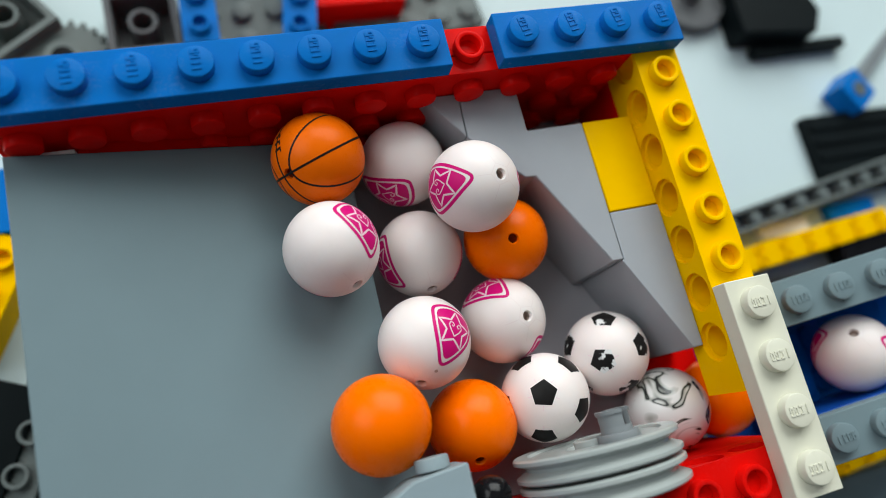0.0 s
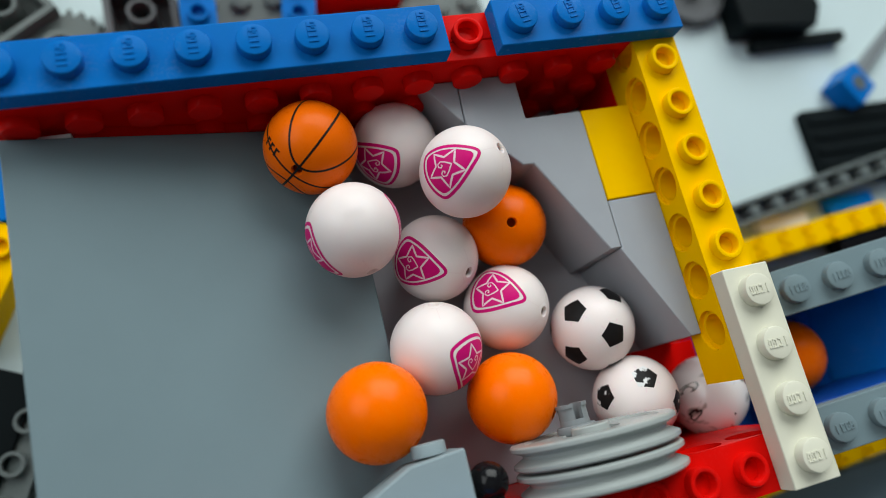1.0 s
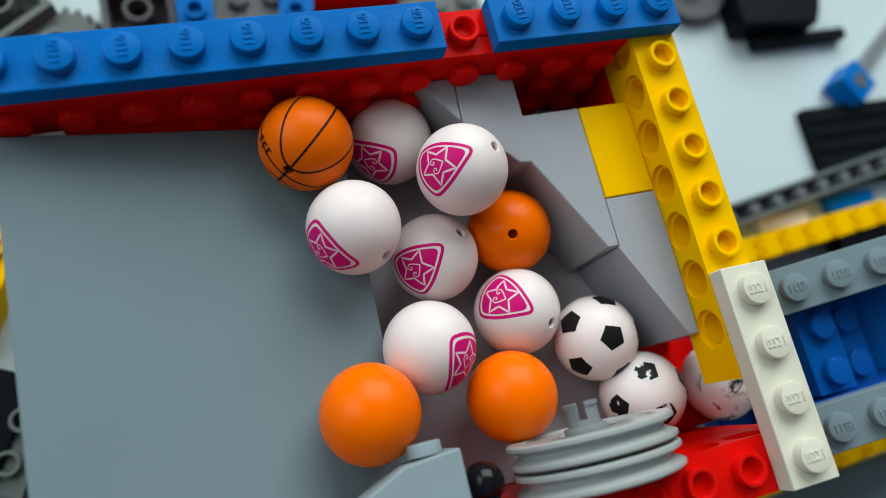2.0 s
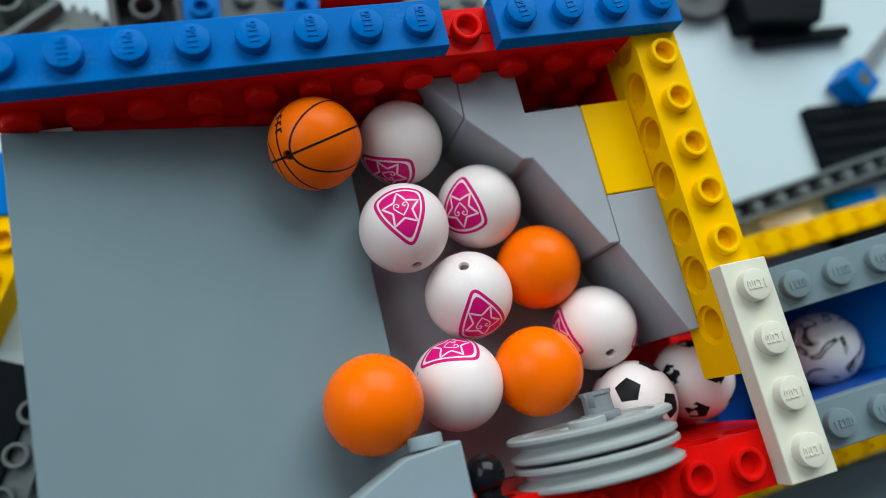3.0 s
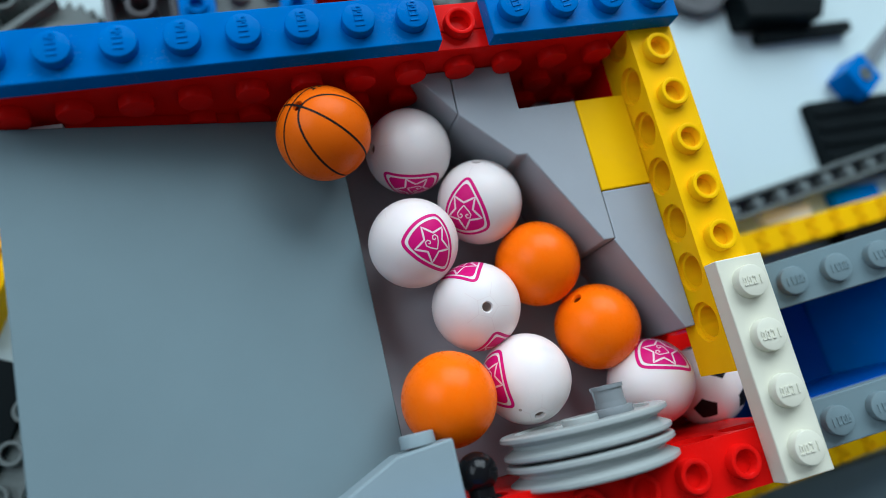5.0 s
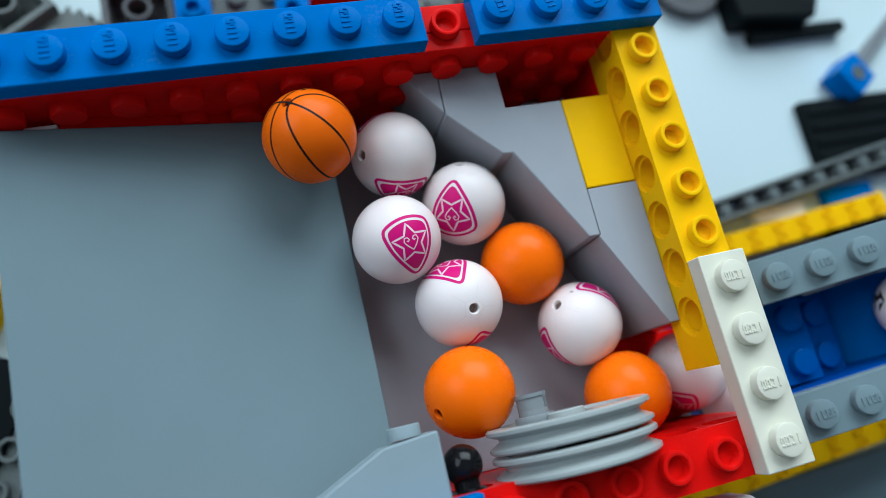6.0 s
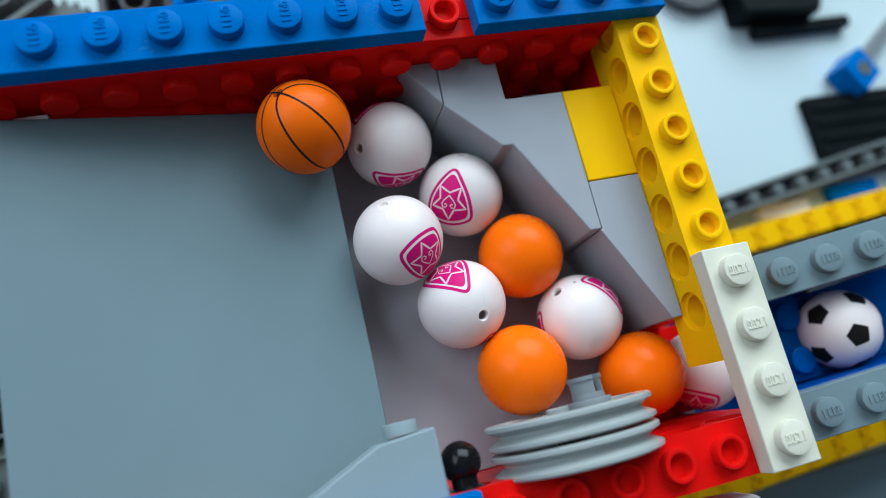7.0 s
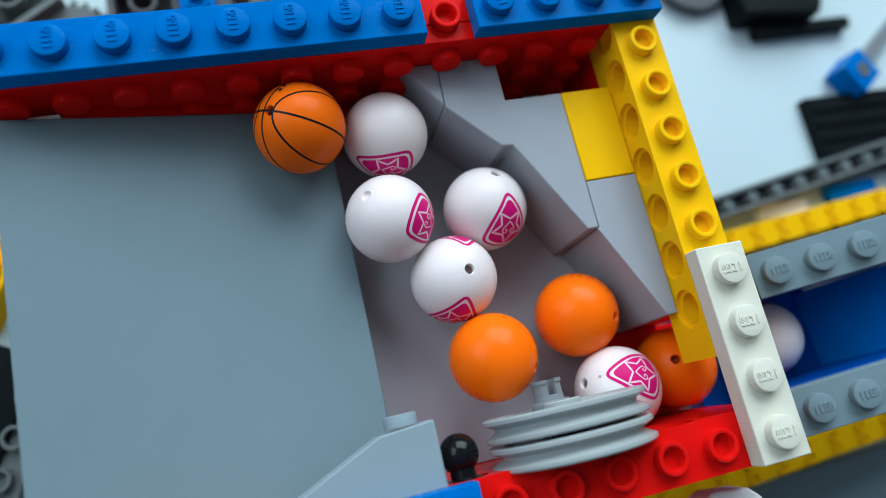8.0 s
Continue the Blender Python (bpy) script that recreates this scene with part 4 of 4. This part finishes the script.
# ---- loose parts on the table ----


def build_table_parts():
    z = TABLE
    # upturned dark grey brick with its tube
    t = thing("dark_grey_brick", "upturned dark grey two-by-two brick showing its tube", "brick", at(13, 50, z))
    bm = bmesh.new()
    for b in ((-8, 8, -8, -6.5), (-8, 8, 6.5, 8), (-8, -6.5, -6.5, 6.5), (6.5, 8, -6.5, 6.5)):
        box(bm, *b, 0, 9.6)
    box(bm, -6.5, 6.5, -6.5, 6.5, 0, 1.5)
    part("shell", bm, DARK_GREY, t)
    bm = bmesh.new()
    lathe(bm, [(3.25, 1.5), (3.25, 9.6), (2.4, 9.6), (2.4, 1.6), (0, 1.6)], 24)
    part("tube", bm, DARK_GREY, t)
    # spoked gear
    t = thing("grey_gear", "light grey toothed gear wheel lying flat", "gear", at(-5, 44, z))
    bm = bmesh.new()
    n = 24
    prism(bm, [((10.5 if (i % 4) < 2 else 8.8) * math.cos(math.pi * i / (2 * n)), (10.5 if (i % 4) < 2 else 8.8) * math.sin(math.pi * i / (2 * n))) for i in range(4 * n)], 2, 6)
    part("toothed_ring", bm, SHADED_GREY, t)
    bm = bmesh.new()
    lathe(bm, [(4, 6), (4, 8), (2.4, 8), (2.4, 6.1), (0, 6.1)], 24)
    part("hub", bm, SHADED_GREY, t)
    # flat black disc over the hub paints the dark of its hole
    bm = bmesh.new()
    lathe(bm, [(2.4, 8.05), (0, 8.05)], 20)
    part("axle_hole_shade", bm, BLACK, t)
    # light grey frame bricks and plates
    def upturned(x, y, rz, nx, ny, mat, label):
        t = thing("upturned_brick", label, "brick", at(x, y, z, 0, 0, rz))
        bm = bmesh.new()
        a, b = 4 * nx, 4 * ny
        for q in ((-a, a, -b, -b + 1.5), (-a, a, b - 1.5, b), (-a, -a + 1.5, -b + 1.5, b - 1.5), (a - 1.5, a, -b + 1.5, b - 1.5)):
            box(bm, *q, 0, 9.6)
        box(bm, -a + 1.5, a - 1.5, -b + 1.5, b - 1.5, 0, 1.5)
        part("shell", bm, mat, t)
        for i in range(nx - 1):
            for j in range(ny - 1):
                bm = bmesh.new()
                lathe(bm, [(3.25, 1.5), (3.25, 9.6), (2.4, 9.6), (2.4, 1.6), (0, 1.6)], 20, Matrix.Translation((-a + 8 + 8 * i, -b + 8 + 8 * j, 0)))
                part("tube", bm, mat, t)
    upturned(-18, 58, 35, 2, 3, SHADED_GREY, "upturned grey brick beside the gear")
    plate("grey_plate", "light grey studded plate lying on the table", -12, 20, -12, 12, 0, SHADED_GREY, m=at(36, 54, z), mark=False, group="loose plates")
    plate("grey_plate", "grey studded plate behind the red brick", -16, 24, -8, 8, 0, SHADED_GREY, m=at(74, 50, z, 0, 0, 8), mark=False, group="loose plates")
    pierced_beam("blue_beam", "blue pierced beam lying across a grey plate", 4, at(25.5, 44, z + 15, 0, 0, 88), BLUE, group="loose beams")
    pierced_beam("blue_beam", "blue pierced beam beside the grey plate", 4, at(48, 43, z + 13, 0, 0, 80), BLUE, group="loose beams")
    bm = bmesh.new()
    box(bm, 52, 76, 49, 58, z, z + 11)
    tagged(part("red_brick", bm, RED, bevel=0.2), "red brick lying behind the wall", "brick")
    # black parts
    t = thing("black_bracket", "black bracket with a thin bar lying on the table", "bracket", at(182, 37, z, 0, 0, 0))
    bm = bmesh.new()
    prism(bm, [(-9, -7), (16, -9), (20, -2), (15, 14), (-8, 14)], 0, 9)
    part("block", bm, TEAL_BLACK, t, bevel=0.6)
    bm = bmesh.new()
    box(bm, -3, 30, -12, -8.6, 0, 4)
    part("bar", bm, TEAL_BLACK, t, bevel=0.4)
    bm = bmesh.new()
    lathe(bm, [(0, 0), (11, 0), (11, 4), (3, 4), (3, 8), (0, 8)], 28, Matrix.Translation((-18, 10, 0)))
    part("wheel", bm, DARK_GREY, t, "dark grey round wheel")
    t = thing("black_plate", "large black plate lying on the table", "building plate", at(192.5, -7, z, 0, 0, -1))
    slab_body(t, -6, 74, -13, 11, 0, 3.4, TEAL_BLACK)
    for k in range(5):
        slab_body(t, -5, 73, -12 + 4.6 * k, -10.4 + 4.6 * k, 3.4, 4.2, TEAL_BLACK, "rib", 0.1)
    t = thing("blue_connector", "small blue connector block on a grey axle", "connector", at(205.5, 9, z + 3, 6, 5, 34))
    slab_body(t, -5.0, 5.0, -4.9, 4.9, -3, 4.4, BLUE)
    bm = bmesh.new()
    lathe(bm, [(2.2, 4.4), (2.2, 5.0), (1.5, 5.0), (1.5, 4.5), (0, 4.5)], 20)
    part("socket", bm, SHADED_GREY, t)
    bm = bmesh.new()
    box(bm, 4.9, 40, -1.6, 1.6, -1.6, 1.6)
    part("axle", bm, PEG_GREY, t)
    # toothed rack
    t = thing("gear_rack", "long grey toothed rack lying on edge", "rack", at(150, -23.5, z + 2, 0, 0, 7.5))
    slab_body(t, -6, 84, 1.9, 3.0, 0, 6, SHADED_GREY, "rail")
    slab_body(t, -6, 84, -3.0, -2.0, 0, 6, SHADED_GREY, "rail")
    slab_body(t, -6, 84, -2.0, 1.9, 0, 2, DARK_GREY, "web")
    for k in range(11):
        bm = bmesh.new()
        lathe(bm, [(1.9, 2), (1.9, 4.6), (1.4, 5.4), (0, 5.4)], 16, Matrix.Translation((-1 + 8 * k, -0.2, 0)))
        part("tooth", bm, SHADED_GREY, t)
    bm = bmesh.new()
    box(bm, 160, 176, -28.5, -24.5, z, z + 3)
    tagged(part("white_tile", bm, WHITE, bevel=0.2), "white tile under the toothed rack", "tile")
    bm = bmesh.new()
    box(bm, 184, 200, -27, -22.5, z, z + 3)
    tagged(part("blue_brick", bm, BLUE, bevel=0.2), "blue brick beside the yellow rail", "brick")
    # yellow rails of the base frame
    for k, (x, y, ln, rz, lab) in enumerate(((140, -34.5, 56, 4, "yellow pierced rail of the base frame"), (86, -90, 120, 3, "yellow pierced rail along the near side of the base"))):
        t = thing("yellow_rail", lab, "beam", at(x, y, z, 0, 0, rz), "base rails")
        slab_body(t, 0, ln, -3.2, 3.2, 0, 10, YELLOW)
        for i in range(int(ln // 8)):
            for sy in (-1.6, 1.6):
                bm = bmesh.new()
                lathe(bm, [(1.5, 10), (1.5, 10.6), (0.9, 10.6), (0.9, 10.05), (0, 10.05)], 12, Matrix.Translation((4 + 8 * i, sy, 0)))
                part("knob", bm, YELLOW, t)
    # flat grey slabs on the table, the darker one below the channel
    t = thing("dark_grey_slab", "dark grey slab on the table under the ball channel", "base plate")
    slab_body(t, 104, 192, -83, -40, z, z + 3, DARK_GREY)
    t = thing("black_brick", "black brick on the dark grey slab", "brick")
    slab_body(t, 178, 204, -44.5, -34, z + 3.05, z + 9, BLACK)
    t = thing("near_grey_slab", "smooth grey slab on the table at the near side of the machine", "base plate")
    slab_body(t, 60, 260, -150, -92, z, z + 3, RAMP_GREY)
    # left of the bin
    t = thing("blue_brick", "blue brick lying on the table behind the ramp", "brick", at(-26, 12, z))
    slab_body(t, -8, 8, -8, 6, 0, 9.6, BLUE)
    t = thing("yellow_beam", "yellow knobbly beam lying beside the ramp", "beam", at(-23, -6, z, 0, 0, 62))
    slab_body(t, -16, 10, -4, 4, 0, 9, YELLOW)
    for i in range(3):
        add_stud(t, -11 + 8 * i, 0, 9, YELLOW, True)
    t = thing("black_brick", "black pierced brick standing beside the ramp", "brick", at(-28, -37, z, 0, 0, 64))
    slab_body(t, -12, 12, -8, 8, 0, 12, TEAL_BLACK)
    pierced_beam("grey_beam", "grey pierced beam with hollow studs beside the ramp", 6, at(-25, -52, z + 11, 0, 0, 66), SHADED_GREY, group="loose beams")
    # legs that carry the bin over the table
    for x, y in ((2, -64), (2, -2.4), (96, -32)):
        t = thing("support_column", "stack of grey bricks carrying the bin", "brick stack")
        slab_body(t, x - 3.9, x + 3.9, y - 4 if y < -3 else y + 1.7, y + 4 if y < -3 else y + 6, z, -36.1 if x > 50 else -12.2, SHADED_GREY)


build_table_parts()


def motions():
    for name, rows in BALL_ROWS.items():
        walk(BALLS[name], [(t, at(x, y, z, a, b, c)) for t, x, y, z, a, b, c in rows])
    # the pulley turns once in 1.75 s; the peg is furthest right at 1.44 s
    step = 8.0 / 48
    walk(pulley, [(k * step, at(68.3, -61.3, -6.0, 0, 360 * (1.44 - k * step) / 1.75, 0)) for k in range(49)])
    # the step rises and sinks with the same beat
    walk(lifter, [(k * step, at(118, -59.6, -24 + 10.8 * math.cos(2 * math.pi * (k * step - 0.47) / 1.73))) for k in range(49)])


motions()
